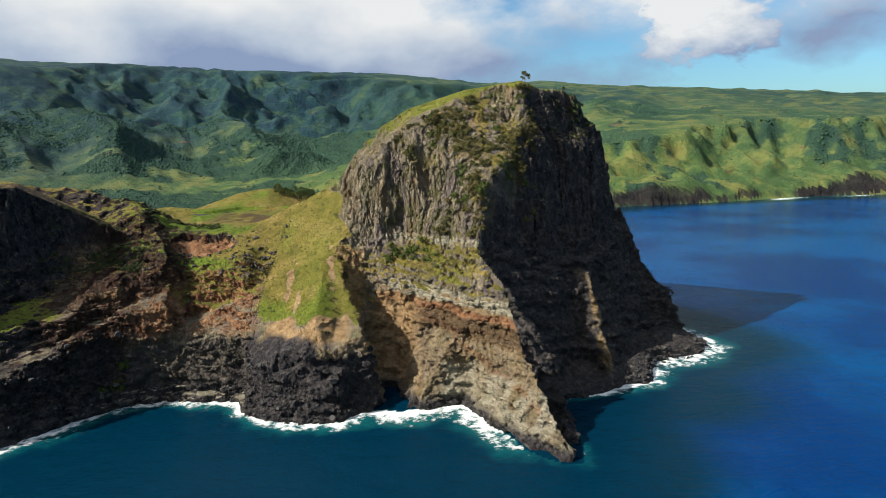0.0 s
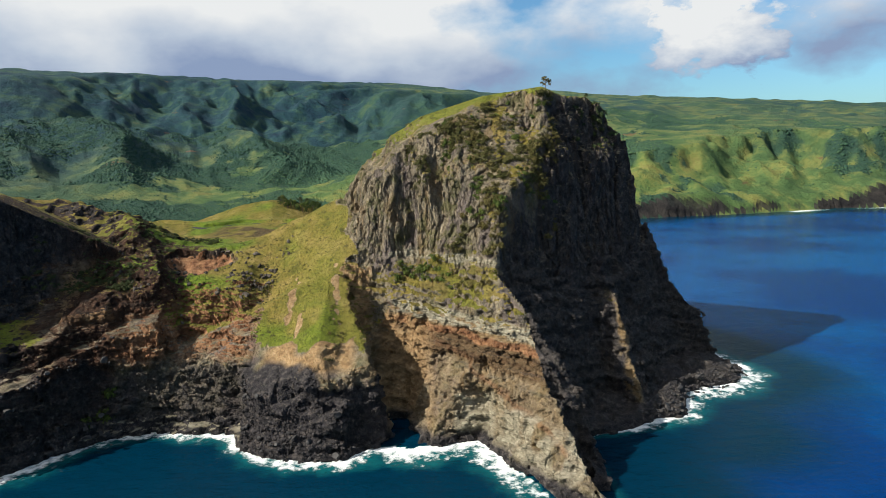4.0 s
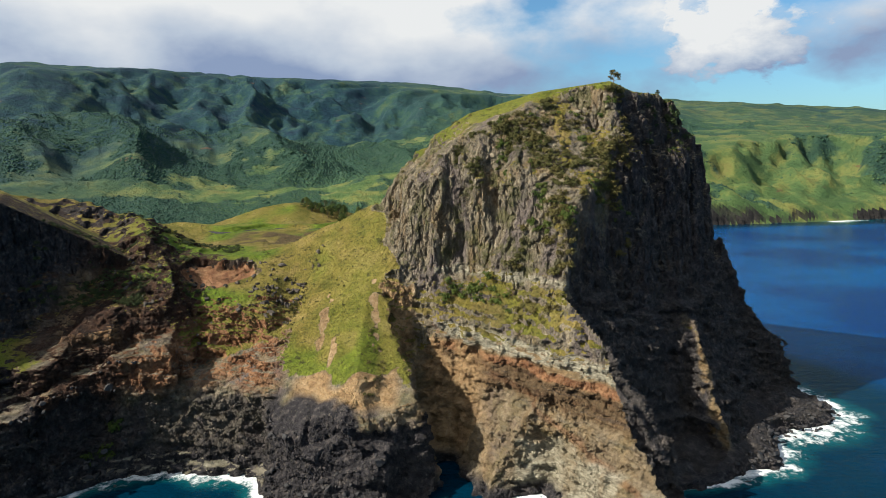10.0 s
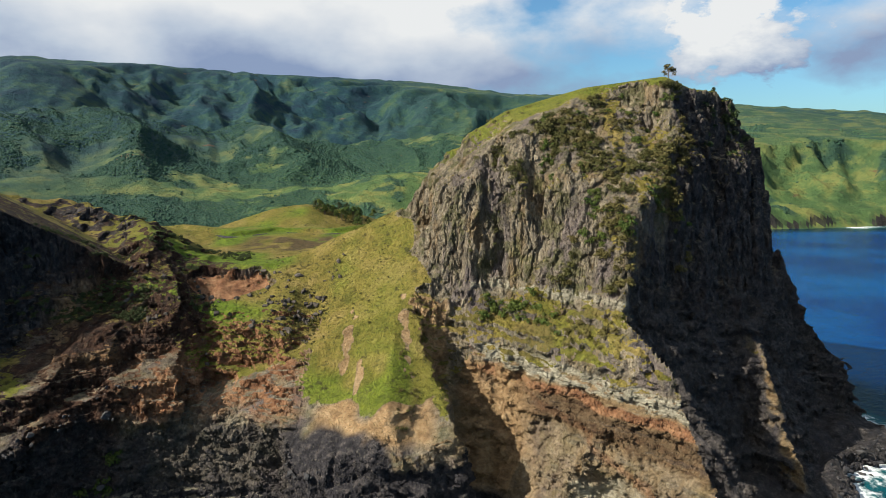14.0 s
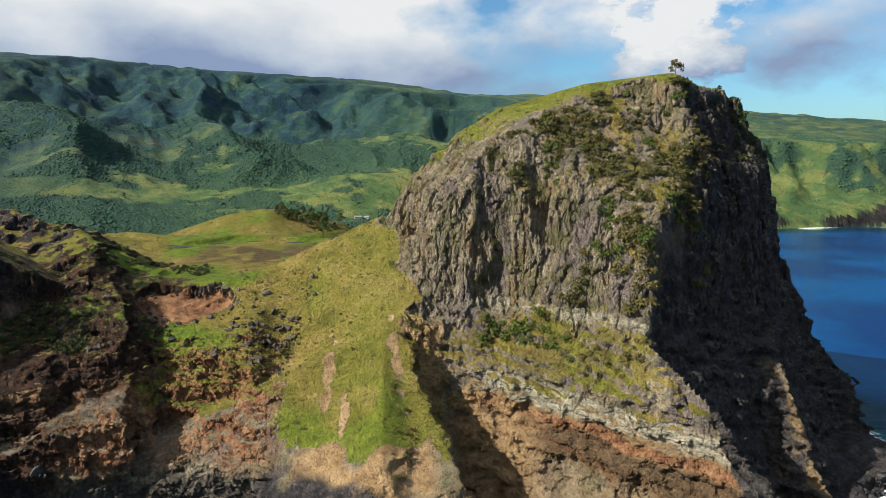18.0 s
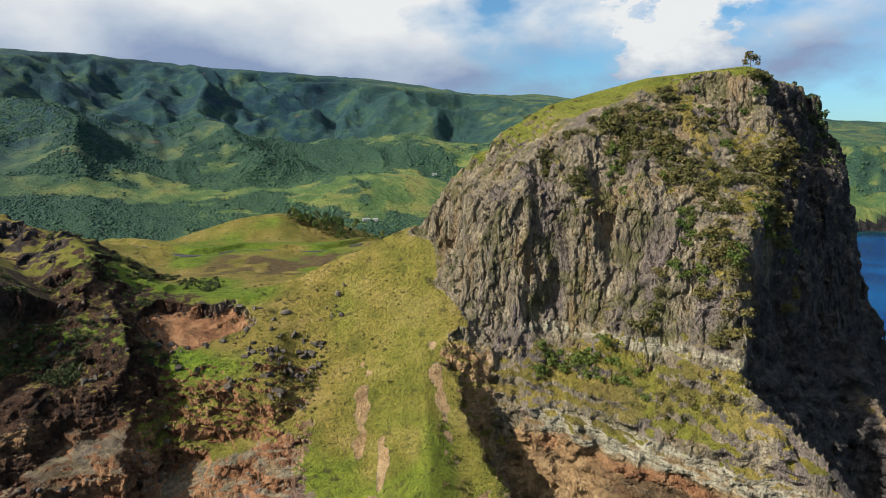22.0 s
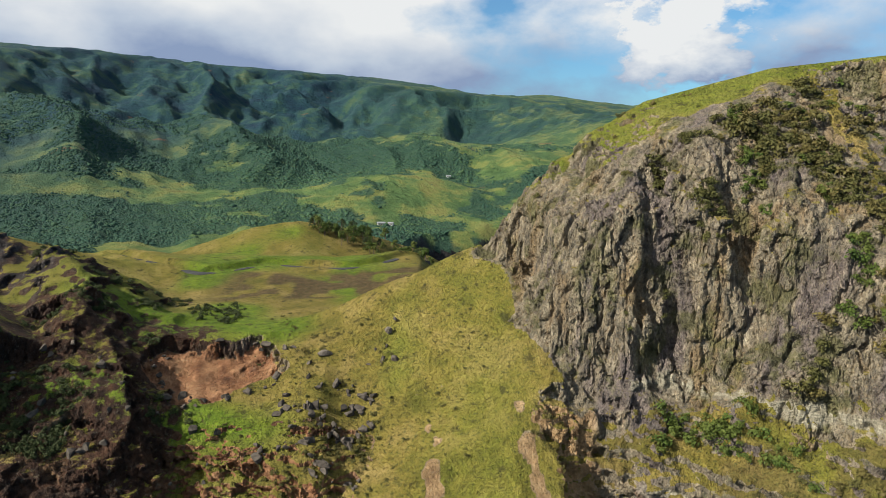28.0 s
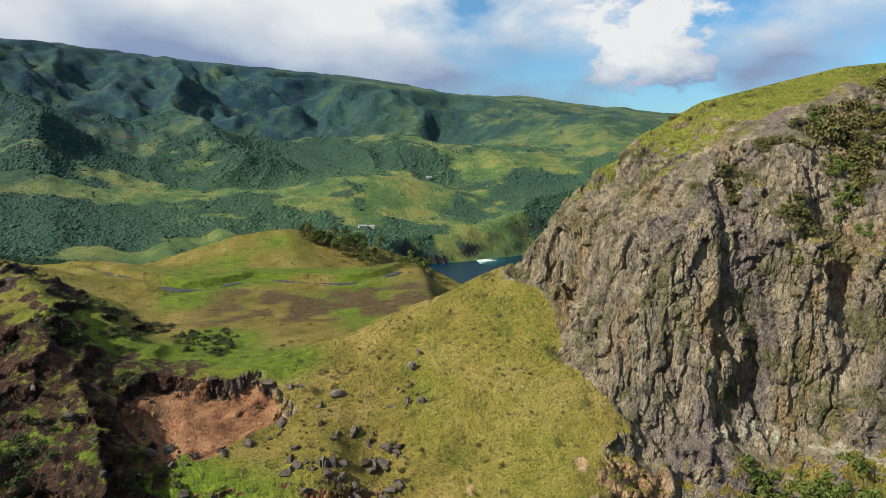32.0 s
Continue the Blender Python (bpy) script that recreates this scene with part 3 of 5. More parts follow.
def sea_material():
    mat, nt, bsdf = material("deep_blue_sea")
    g = Graph(nt)
    near = g.attr("inshore_dark")
    deep = g.mix(g.step(g.noise(0.006, 5), 0.38, 0.62), (0.0001, 0.024, 0.112), (0.0002, 0.056, 0.185))
    # inshore teal darkened: weaker sky reflection near the viewer put into the colour
    col = g.mix(g.step(near, 0.05, 0.55), deep, (0.0005, 0.018, 0.038))
    col = g.mix(g.step(g.math("ADD", g.attr("foam"), g.math("MULTIPLY", g.math("SUBTRACT", g.noise(0.09, 6, 0.65), 0.5), 1.0)), 0.05, 0.75), col, (0.006, 0.075, 0.084))
    f = g.math("ADD", g.attr("foam"), g.math("MULTIPLY", g.math("SUBTRACT", g.noise(0.13, 9, 0.72), 0.5), 2.3))
    foam = g.step(f, 0.54, 1.02)
    col = g.mix(foam, col, (0.82, 0.84, 0.82))
    nt.links.new(col, bsdf.inputs["Base Color"])
    g.put(bsdf.inputs["Roughness"], g.math("ADD", g.math("MULTIPLY", foam, 0.6), 0.13))
    bsdf.inputs["Specular IOR Level"].default_value = 0.10
    bsdf.inputs["IOR"].default_value = 1.33
    bsdf.inputs["Specular Tint"].default_value = (0.02, 0.52, 1.0, 1)
    wave = g.noise(0.10, 6, 0.65, (1, 1.6, 1))
    nt.links.new(g.bump(g.noise(0.6, 5, 0.65), 0.6, 0.4, g.bump(wave, 0.6, 2.2)), bsdf.inputs["Normal"])
    return mat


LAND, FAR, SEA = land_material(), far_material(), sea_material()


def mesh_from(name, verts, quads, mat, smooth=True, attrs=None):
    me = bpy.data.meshes.new(name)
    n = quads.shape[1]
    me.vertices.add(len(verts))
    me.vertices.foreach_set("co", np.ascontiguousarray(verts, np.float32).ravel())
    me.loops.add(quads.size)
    me.loops.foreach_set("vertex_index", np.ascontiguousarray(quads, np.int32).ravel())
    me.polygons.add(len(quads))
    me.polygons.foreach_set("loop_start", np.arange(0, quads.size, n, dtype=np.int32))
    me.update(calc_edges=True)
    me.polygons.foreach_set("use_smooth", np.full(len(quads), smooth))
    for key, v in (attrs or {}).items():
        me.attributes.new(key, "FLOAT", "POINT").data.foreach_set("value", np.ascontiguousarray(v, np.float32))
    me.materials.append(mat)
    me.validate()
    return me


def grid_quads(nx, ny):
    i = np.arange(nx * ny).reshape(nx, ny)
    return np.stack([i[:-1, :-1], i[1:, :-1], i[1:, 1:], i[:-1, 1:]], -1).reshape(-1, 4)


# ---- near land: a solid with real overhangs, drawn as one skin ----
def skin():
    xs = np.arange(NX0, NX1, STEP, dtype=np.float32)
    ys = np.arange(NY0, NY1, STEP, dtype=np.float32)
    zs = np.arange(-9.0, ZTOP, STEP, dtype=np.float32)
    X, Y = np.meshgrid(xs, ys, indexing="ij")
    H = near_height(X, Y).astype(np.float32)
    reach = 9
    lo, hi = H.copy(), H.copy()
    for a in range(-reach, reach + 1, 2):
        lo = np.minimum(lo, np.roll(H, a, 0)); hi = np.maximum(hi, np.roll(H, a, 0))
    l2, h2 = lo.copy(), hi.copy()
    for a in range(-reach, reach + 1, 2):
        lo = np.minimum(lo, np.roll(l2, a, 1)); hi = np.maximum(hi, np.roll(h2, a, 1))
    F = zs[None, None, :] - H[:, :, None]
    steep = (hi - lo) > 9
    k0 = np.clip(((lo - zs[0]) / STEP).astype(int) - 1, 0, len(zs) - 1)
    k1 = np.clip(((hi - zs[0]) / STEP).astype(int) + 2, 0, len(zs) - 1)
    K = np.arange(len(zs))[None, None, :]
    act = steep[:, :, None] & (K >= k0[:, :, None]) & (K <= k1[:, :, None])
    I, J, Kk = np.nonzero(act)
    x, y, z = xs[I], ys[J], zs[Kk]
    rocky = np.clip((z - 78) / 14, 0, 1)                      # columns above, layers below
    up = 5.0 * vnoise(x / 10, y / 10, z / 48) - 3.6 * np.clip(1 - np.abs(vnoise(x / 12 + 4, y / 12, z / 75)) / 0.24, 0, 1) - 1.6 * np.abs(vnoise(x / 5.2 + z / 34, y / 5.2, z / 17)) + 1.6 * vnoise(x / 3.3, y / 3.3, z / 7) + 0.8 * vnoise(x / 1.6, y / 1.6, z / 2.2)
    lay = 0.75 * np.sign(vnoise(x / 13, y / 13, (z + 0.13 * x) / 2.7 + 6)) + 0.7 * np.sign(vnoise(x / 3.4, y / 3.4 + 3, z / 3.2)) + 2.2 * vnoise(x / 22, y / 22, (z + 0.13 * x) / 3.6) + 2.0 * vnoise(x / 8, y / 8, z / 9) - 1.8 * np.abs(vnoise(x / 4, y / 4, z / 5)) + 0.8 * vnoise(x / 1.7, y / 1.7, z / 1.9)
    w2 = 2.6 * vnoise(x / 10 + 9, y / 10, z / 34 + 5) + 1.4 * vnoise(x / 4 + 3, y / 4 + 8, z / 5)
    gx, gy = np.gradient(H, STEP)
    gl = np.hypot(gx, gy) + 1e-3
    rugged = np.clip((gl[I, J] - 0.95) / 0.7, 0.06, 1)
    rugged = np.where((x < -98) & (z < 80) & (z > 10) & (y < 374), np.maximum(rugged, 0.75), rugged)
    w = (up * rocky + lay * (1 - rocky)) * rugged
    w2 = w2 * rugged
    nx, ny = (gx / gl)[I, J], (gy / gl)[I, J]
    px = np.clip((x + nx * w - ny * w2 - NX0) / STEP, 0, len(xs) - 1.01)
    py = np.clip((y + ny * w + nx * w2 - NY0) / STEP, 0, len(ys) - 1.01)
    i, j = px.astype(int), py.astype(int)
    fx, fy = px - i, py - j
    h = (H[i, j] * (1 - fx) + H[i + 1, j] * fx) * (1 - fy) + (H[i, j + 1] * (1 - fx) + H[i + 1, j + 1] * fx) * fy
    F[I, J, Kk] = z - h
    F[:, :, 0], F[:, :, -1] = -1, 1
    del act
    S = F > 0
    c = S[:-1, :-1, :-1].astype(np.int8)
    for a, b, e in ((1, 0, 0), (0, 1, 0), (1, 1, 0), (0, 0, 1), (1, 0, 1), (0, 1, 1), (1, 1, 1)):
        c += S[a:S.shape[0] - 1 + a, b:S.shape[1] - 1 + b, e:S.shape[2] - 1 + e]
    A = np.argwhere((c > 0) & (c < 8))
    idx = np.full(c.shape, -1, np.int32)
    idx[A[:, 0], A[:, 1], A[:, 2]] = np.arange(len(A))
    acc, cnt = np.zeros((len(A), 3), np.float32), np.zeros(len(A), np.float32)
    corners = [(a, b, e) for a in (0, 1) for b in (0, 1) for e in (0, 1)]
    for p in corners:
        for axis in range(3):
            if p[axis]:
                continue
            q = list(p); q[axis] = 1
            fa = F[A[:, 0] + p[0], A[:, 1] + p[1], A[:, 2] + p[2]]
            fb = F[A[:, 0] + q[0], A[:, 1] + q[1], A[:, 2] + q[2]]
            m = (fa > 0) != (fb > 0)
            t = np.where(m, fa / np.where(m, fa - fb, 1), 0)
            v = np.tile(np.array(p, np.float32), (len(A), 1))
            v[:, axis] += t
            acc += v * m[:, None]
            cnt += m
    V = (A + acc / cnt[:, None]) * STEP + np.array([NX0, NY0, -9.0])
    quads = []
    for axis in range(3):
        o1, o2 = [(1, 2), (2, 0), (0, 1)][axis]
        sl0 = [slice(1, -1)] * 3; sl0[axis] = slice(0, -1)
        sl1 = [slice(1, -1)] * 3; sl1[axis] = slice(1, None)
        s0, s1 = S[tuple(sl0)], S[tuple(sl1)]
        E = np.argwhere(s0 != s1)
        flip = s0[E[:, 0], E[:, 1], E[:, 2]]
        base = E + 1
        base[:, axis] -= 1
        def cell(a, b):
            q = base.copy(); q[:, o1] -= a; q[:, o2] -= b
            return idx[q[:, 0], q[:, 1], q[:, 2]]
        Q = np.stack([cell(1, 1), cell(0, 1), cell(0, 0), cell(1, 0)], 1)
        Q[flip] = Q[flip][:, ::-1]
        quads.append(Q)
    Q = np.concatenate(quads)
    return V.astype(np.float32), Q[(Q >= 0).all(1)]


def vertex_normals(V, Q):
    n = np.cross(V[Q[:, 2]] - V[Q[:, 0]], V[Q[:, 3]] - V[Q[:, 1]])
    out = np.zeros_like(V)
    for k in range(4):
        for a in range(3):
            out[:, a] += np.bincount(Q[:, k], n[:, a], len(V))
    return out / (np.linalg.norm(out, axis=1)[:, None] + 1e-9)


def blocks(x, y, z, seed):
    """Broken rock: a value for each jittered cell, and the distance from the joint between cells."""
    xi, yi, zi = (np.floor(a).astype(np.int32) for a in (x, y, z))
    f1, f2, val = np.full(x.shape, 9.0, np.float32), np.full(x.shape, 9.0, np.float32), np.zeros(x.shape, np.float32)
    for a in (-1, 0, 1):
        for b in (-1, 0, 1):
            for c in (-1, 0, 1):
                i, j, k = xi + a, yi + b, zi + c
                p, q, r = i & 63, (j + seed) & 63, k & 63
                jx, jy, jz = LAT[p, q, r], LAT[q, r, p], LAT[r, p, q]
                d = (i + 0.5 + 0.45 * jx - x) ** 2 + (j + 0.5 + 0.45 * jy - y) ** 2 + (k + 0.5 + 0.45 * jz - z) ** 2
                near = d < f1
                f2 = np.where(near, f1, np.minimum(f2, d))
                val = np.where(near, LAT[(p + 17) & 63, (q + 31) & 63, r], val)
                f1 = np.where(near, d, f1)
    return val, np.sqrt(f2) - np.sqrt(f1)


def fracture(V, Q, N):
    """Steep rock is split finer and broken into blocks with recessed joints."""
    mids = V[Q].mean(1)
    cove = (mids[:, 0] < -96) & (mids[:, 2] < 80) & (mids[:, 2] > 10) & (mids[:, 1] < 374)
    brow = (mids[:, 0] > -50) & (mids[:, 2] > 95)
    sel = (N[Q, 2].mean(1) < np.where(cove, 0.93, np.where(brow, 0.82, 0.70))) & (N[Q, 1].mean(1) < 0.45)
    qs = Q[sel]
    ends = np.stack([qs, np.roll(qs, -1, 1)], -1).reshape(-1, 2)
    key = np.sort(ends, 1)
    uniq, inv, count = np.unique(key[:, 0].astype(np.int64) * len(V) + key[:, 1], return_inverse=True, return_counts=True)
    a, b = uniq // len(V), uniq % len(V)
    n0, n1 = len(V), len(uniq)
    P = np.concatenate([V, (V[a] + V[b]) / 2, V[qs].mean(1)])
    M = np.concatenate([N, (N[a] + N[b]) / 2, N[qs].mean(1)])
    M = M / (np.linalg.norm(M, axis=1)[:, None] + 1e-9)
    x, y, z = (P + 0.9 * np.stack([vnoise(P[:, 0] / 4 + s, P[:, 1] / 4, P[:, 2] / 5) for s in (0, 9, 21)], 1)).T
    tall = np.clip((z - 66) / 16, 0, 1)
    v1, e1 = blocks(x / 3.7, y / 3.7, z / 15.0 + 0.03 * x, 3)
    v2, e2 = blocks(x / 1.8, y / 1.8, z / 4.6, 11)
    w1, g1 = blocks(x / 6.0, y / 6.0, (z + 0.12 * x) / 2.6, 23)
    d = (1.2 * v1 - 0.7 * np.clip(1 - e1 / 0.16, 0, 1)) * tall + (0.7 * w1 - 0.5 * np.clip(1 - g1 / 0.2, 0, 1)) * (1 - tall)
    d += (0.42 * v2 - 0.35 * np.clip(1 - e2 / 0.2, 0, 1)) * (0.55 + 0.45 * tall)
    low = (P[:, 0] < -96) & (P[:, 2] < 80) & (P[:, 2] > 10) & (P[:, 1] < 374)
    brow = (P[:, 0] > -50) & (P[:, 2] > 95)
    d *= np.clip((np.where(low, 0.98, np.where(brow, 0.92, 0.78)) - M[:, 2]) / 0.3, 0, 1) * np.where(low, 1.4, 1)
    fs, _ = face_line(P[:, 0], P[:, 1])
    d *= np.where((fs < -1.5) & (fs > -26) & (P[:, 2] > 65) & (P[:, 2] < 94) & (P[:, 0] > -34), 0.3, 1)
    P = P + M * d[:, None]
    P[n0:n0 + n1] = np.where((count == 1)[:, None], (P[a] + P[b]) / 2, P[n0:n0 + n1])
    e = inv.reshape(-1, 4) + n0
    c = np.arange(len(qs)) + n0 + n1
    fine = np.concatenate([np.stack([qs[:, k], e[:, k], c, e[:, k - 1]], 1) for k in range(4)])
    return P.astype(np.float32), np.concatenate([Q[~sel], fine]).astype(np.int32)


V, Q = skin()
V, Q = fracture(V, Q, vertex_normals(V, Q))
VN = vertex_normals(V, Q)


def lit_plane(x, y):
    return (-0.62 * (x - 43) + 0.78 * (y - 322)) > -6


def soil(V, N):
    """Where turf, red earth, pale ash, black lava, layered rock and painted shade lie."""
    x, y, z = V.T
    f = lambda s, k: n2(x, y, s, k)
    sm = lambda a, lo, hi: np.clip((a - lo) / (hi - lo), 0, 1)
    stk = stack(x, y)
    onstack = (stk > z - 6) & (z > 80)
    fs, ft = face_line(x, y)
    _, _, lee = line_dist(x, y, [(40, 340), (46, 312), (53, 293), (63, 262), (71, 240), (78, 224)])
    # where the shadow face gets its painted shade
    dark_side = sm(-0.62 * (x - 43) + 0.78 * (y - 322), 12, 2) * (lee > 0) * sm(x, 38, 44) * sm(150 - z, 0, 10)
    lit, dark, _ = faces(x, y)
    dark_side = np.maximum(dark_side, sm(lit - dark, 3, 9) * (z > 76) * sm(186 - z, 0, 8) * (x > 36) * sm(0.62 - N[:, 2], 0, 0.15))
    # sunlit rib, left out of the painted shade
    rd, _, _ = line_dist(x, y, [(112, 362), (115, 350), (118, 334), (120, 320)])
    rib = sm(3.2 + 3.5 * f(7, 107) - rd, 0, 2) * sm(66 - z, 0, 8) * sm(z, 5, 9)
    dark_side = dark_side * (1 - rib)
    grass = sm(N[:, 2], 0.50, 0.74)
    cap = grass_cap(x, y)
    crest = sm(z - cap, -4.5, -1.5) * sm(z, 112, 122) * sm(N[:, 2], 0.50, 0.70) * (y < 470)
    brow = np.interp(x, [-60, 0, 50, 80, 110], [424, 419, 408, 400, 395])
    crest *= sm(np.interp(x, [-60, -36, -16, 10, 40, 80], [0, 8, 22, 21, 15, 11]) + 7 * f(11, 120) + 3 * f(4, 121) - (brow - y), 0, 6)
    grass = np.where(onstack, np.maximum(crest, 0.42 * sm(N[:, 2], 0.40, 0.65) * sm(0.3 + f(9, 122), 0, 0.4)), grass)
    grass *= sm(z, 40, 52) * (1 - 0.85 * dark_side)
    shelf = (fs > -26) * (fs < 1) * (x > -34) * (x < 56) * (y < 358) * (z > 62) * (z < 96) * lit_plane(x, y)
    grass = np.maximum(grass, 1.0 * shelf * sm(z, 64, 67) * sm(N[:, 2], 0.20, 0.40))
    grass += 0.34 * onstack * sm(x, 22, 42) * sm(N[:, 2], 0.0, 0.3) * sm(vnoise(x / 8, y / 8, z / 22) + 0.1, 0, 0.3) * (1 - dark_side)
    bare = scar(x, y) < 1.0
    strata = sm(62 - z, 0, 4) * sm(x, -34, -26) * (y < 352) * sm(z, 4, 12) * (1 - dark_side)
    tan = sm(47 + 4 * f(9, 78) + 5 * sm(x, -66, -56) - z, 0, 2) * sm(x, -92, -84) * sm(-x, 36, 42) * sm(z, 36, 39)
    tan = np.maximum(tan, sm(90 - z, 0, 4) * sm(x, -60, -54) * sm(-x, 30, 36) * sm(0.70 - N[:, 2], 0, 0.12) * (y < 362))
    ochre = tan * sm(z, 37, 40)
    strata = np.maximum(np.maximum(strata, 0.5 * tan), 0.45 * rib)
    grass *= 1 - 0.9 * np.maximum(tan, strata)
    red = sm(80 - z + 5 * f(14, 71), 0, 6) * sm(z + 5 * f(12, 72), 36, 44) * sm(-x, 92, 104) * sm(x, -225, -195)
    grass *= 1 - 0.8 * red * sm(y, 352, 342)
    red = np.maximum(red * sm(0.93 - N[:, 2], 0, 0.1), bare * 1.0)
    grass *= 1 - 0.95 * bare
    brown = sm(z, 70, 76) * sm(-x, 165, 178) * sm(0.86 - N[:, 2], 0, 0.15)
    red = np.maximum(red, 0.45 * brown)
    ledge = z - (61 - 0.07 * (x + 12))
    pale = sm(4.6 + 0.8 * f(6, 114) - np.abs(ledge), 0, 1.5) * (y < 352) * sm(x, -24, -15) * (x < 60) * sm(0.80 - N[:, 2], 0, 0.2)
    pale = np.maximum(pale, 0.9 * sm(2.4 + 1.6 * f(7, 79) - np.abs(z - ft - 1.0), 0, 1.2) * (np.abs(fs) < 5) * (x > -22) * (x < 42))
    pale *= 1 - dark_side
    lz = ledge + 1.2 * f(9, 96) + 0.6 * f(4, 97)
    under = (y < 352) * sm(x, -30, -24) * (x < 84) * (1 - dark_side) * sm(z, 3, 8)
    red = np.maximum(red, under * 0.95 * sm(-5 - lz, 0, 1.0) * sm(lz, -10, -9))
    ochre = np.maximum(ochre, under * 0.85 * sm(0.45 + f(10, 98), 0, 0.3) * sm(6 - x, 0, 10) * sm(-3 - lz, 0, 3))
    red = np.maximum(red, under * 0.5 * sm(2.2 - np.abs(z - 34 + 0.55 * (x - 30) + 3 * f(8, 99)), 0, 1.2))
    blocky = under * sm(-9 - lz, 0, 1.5) * sm(lz, -22, -18)
    apron = under * sm(-19 - lz, 0, 3)
    strata = strata * (1 - 0.55 * apron)
    pale = np.maximum(pale, 0.75 * apron * sm(26 + 4 * f(9, 101) - z, 0, 3) * sm(x, 8, 14) * sm(0.3 + f(7, 102), 0, 0.25))
    bald = np.minimum(np.hypot((x + 79) / 2.2, (y - 348) / 12), np.hypot((x + 72) / 1.8, (y - 330) / 10))
    bald = np.minimum(bald, np.hypot((x + 51.5 + 0.16 * (y - 345)) / 2.0, (y - 345) / 13)) + 1.1 * f(5, 103) + 0.5 * f(2, 106)
    ochre = np.maximum(ochre, 0.9 * sm(1.1 - bald, 0, 0.2))
    grass *= 1 - sm(1.15 - bald, 0, 0.2)
    black = sm(39 + 8 * f(17, 74) + 4 * f(5, 117) - z, 0, 4) * np.maximum(sm(-x, 34, 40), sm(-x, 17, 22) * (y < 309)) * (1 - 0.30 * sm(-x, 96, 106) * sm(z, 8, 14))
    black = np.maximum(black, sm(7 - z, 0, 4))
    # shade on the western bluff's steep faces, painted as black rock
    black = np.maximum(black, sm(-x, 205, 225) * sm(0.86 - N[:, 2], 0, 0.15))
    # shade of the shadow face, put into the rock colour
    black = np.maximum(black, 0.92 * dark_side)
    shingle = sm(N[:, 2], 0.80, 0.9) * sm(10 - z, 0, 2) * (x < -100) * (x > -190)
    black *= 1 - 0.85 * shingle
    pale = np.maximum(pale, 0.6 * shingle)
    grass *= 1 - 0.9 * np.maximum(black, shingle)
    lush = sm(-np.abs(x + 150), -75, -40) * sm(y, 360, 372) * sm(z, 60, 70) * sm(0.5 + f(25, 75), 0.2, 0.6)
    lush = np.maximum(lush, 0.55 * onstack * crest)
    lush = np.maximum(lush, 0.7 * sm(354 - y, 0, 22) * sm(-x, 44, 50) * sm(0.35 + f(15, 118), 0, 0.5))
    lush = np.maximum(lush, 0.3 * sm(0.3 + f(40, 76), 0.3, 0.7))
    moss = np.where(z > 80, 0.7, 0.45) * (1 - dark_side)
    umber = sm(-x + 14 * f(20, 84) + 6 * f(7, 85), 140, 156) * sm(424 - y + 8 * f(11, 88), 0, 10) * sm(z, 55, 66)
    umber = np.maximum(umber, sm(-x, 168, 182) * sm(0.90 - N[:, 2], 0, 0.08) * (y < 470))
    umber = np.maximum(umber, 0.95 * sm(-x, 158, 176) * sm(478 - y, 0, 10) * sm(f(13, 89) + 0.4 * f(5, 90) - 0.02, 0, 0.3) * (x > -300))
    grass -= 0.55 * umber
    rift, _, _ = line_dist(x, y, [(-49, 380), (-52, 374), (-53, 371), (-57, 367), (-58, 361)])
    rift = 0.8 * sm(0.45 + 0.9 * f(4, 126) - rift, 0, 0.7)
    grass -= 0.9 * rift
    umber = np.maximum(umber, rift)
    tanface = umber * sm(0.74 - N[:, 2], 0, 0.14) * sm(-0.05 + f(16, 104) + 0.5 * f(6, 105), 0, 0.3) * sm(94 - z, 0, 6) * sm(z, 58, 68) * sm(-x, 174, 182)
    umber *= 1 - tanface
    ochre = np.maximum(ochre, 0.75 * tanface)
    rill = sm(-x, 150, 162) * sm(x, -232, -215) * sm(0.72 - N[:, 2], 0, 0.14) * sm(0.05 + f(13, 115) + 0.5 * f(5, 116), 0, 0.25) * sm(z, 38, 46) * sm(98 - z, 0, 8)
    red = np.maximum(red, 0.35 * rill)
    black *= 1 - 0.5 * rill
    red = np.maximum(red, 0.4 * tanface)
    umber = np.maximum(umber, 0.6 * blocky) * (1 - bare)
    scrub = sm(23 + 10 * f(13, 86) - np.abs(y - 488 - 0.15 * (x + 130)), 0, 6) * sm(x, -178, -160) * sm(-x, 70, 84) * sm(0.75 + f(7, 87), 0.3, 0.6)
    scrub = np.maximum(scrub, 0.5 * shelf * sm(0.15 + f(9, 110) + 0.5 * f(4, 111), 0, 0.3))
    grass -= 0.25 * shelf * sm(x + 6 * f(8, 113), 26, 40)
    grass -= 0.22 * shelf * sm(0.0 + f(7, 112), 0, 0.4)
    return {"ochre": ochre, "umber": umber, "scrub": scrub, "grass": grass, "strata": strata, "red": red, "pale": pale, "black": black, "lush": lush, "moss": moss}


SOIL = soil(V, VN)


def cut_piece(name, pick, label, category):
    """The faces of the skin whose middles are picked, as one piece of the setting."""
    q = Q[pick]
    used, inv = np.unique(q, return_inverse=True)
    me = mesh_from(name, V[used], inv.reshape(-1, 4), LAND, True, {k: v[used] for k, v in SOIL.items()})
    me.polygons.foreach_set("use_smooth", (VN[q, 2].mean(1) > 0.62))
    return tagged(new(name, me), label, category, kind="structure")


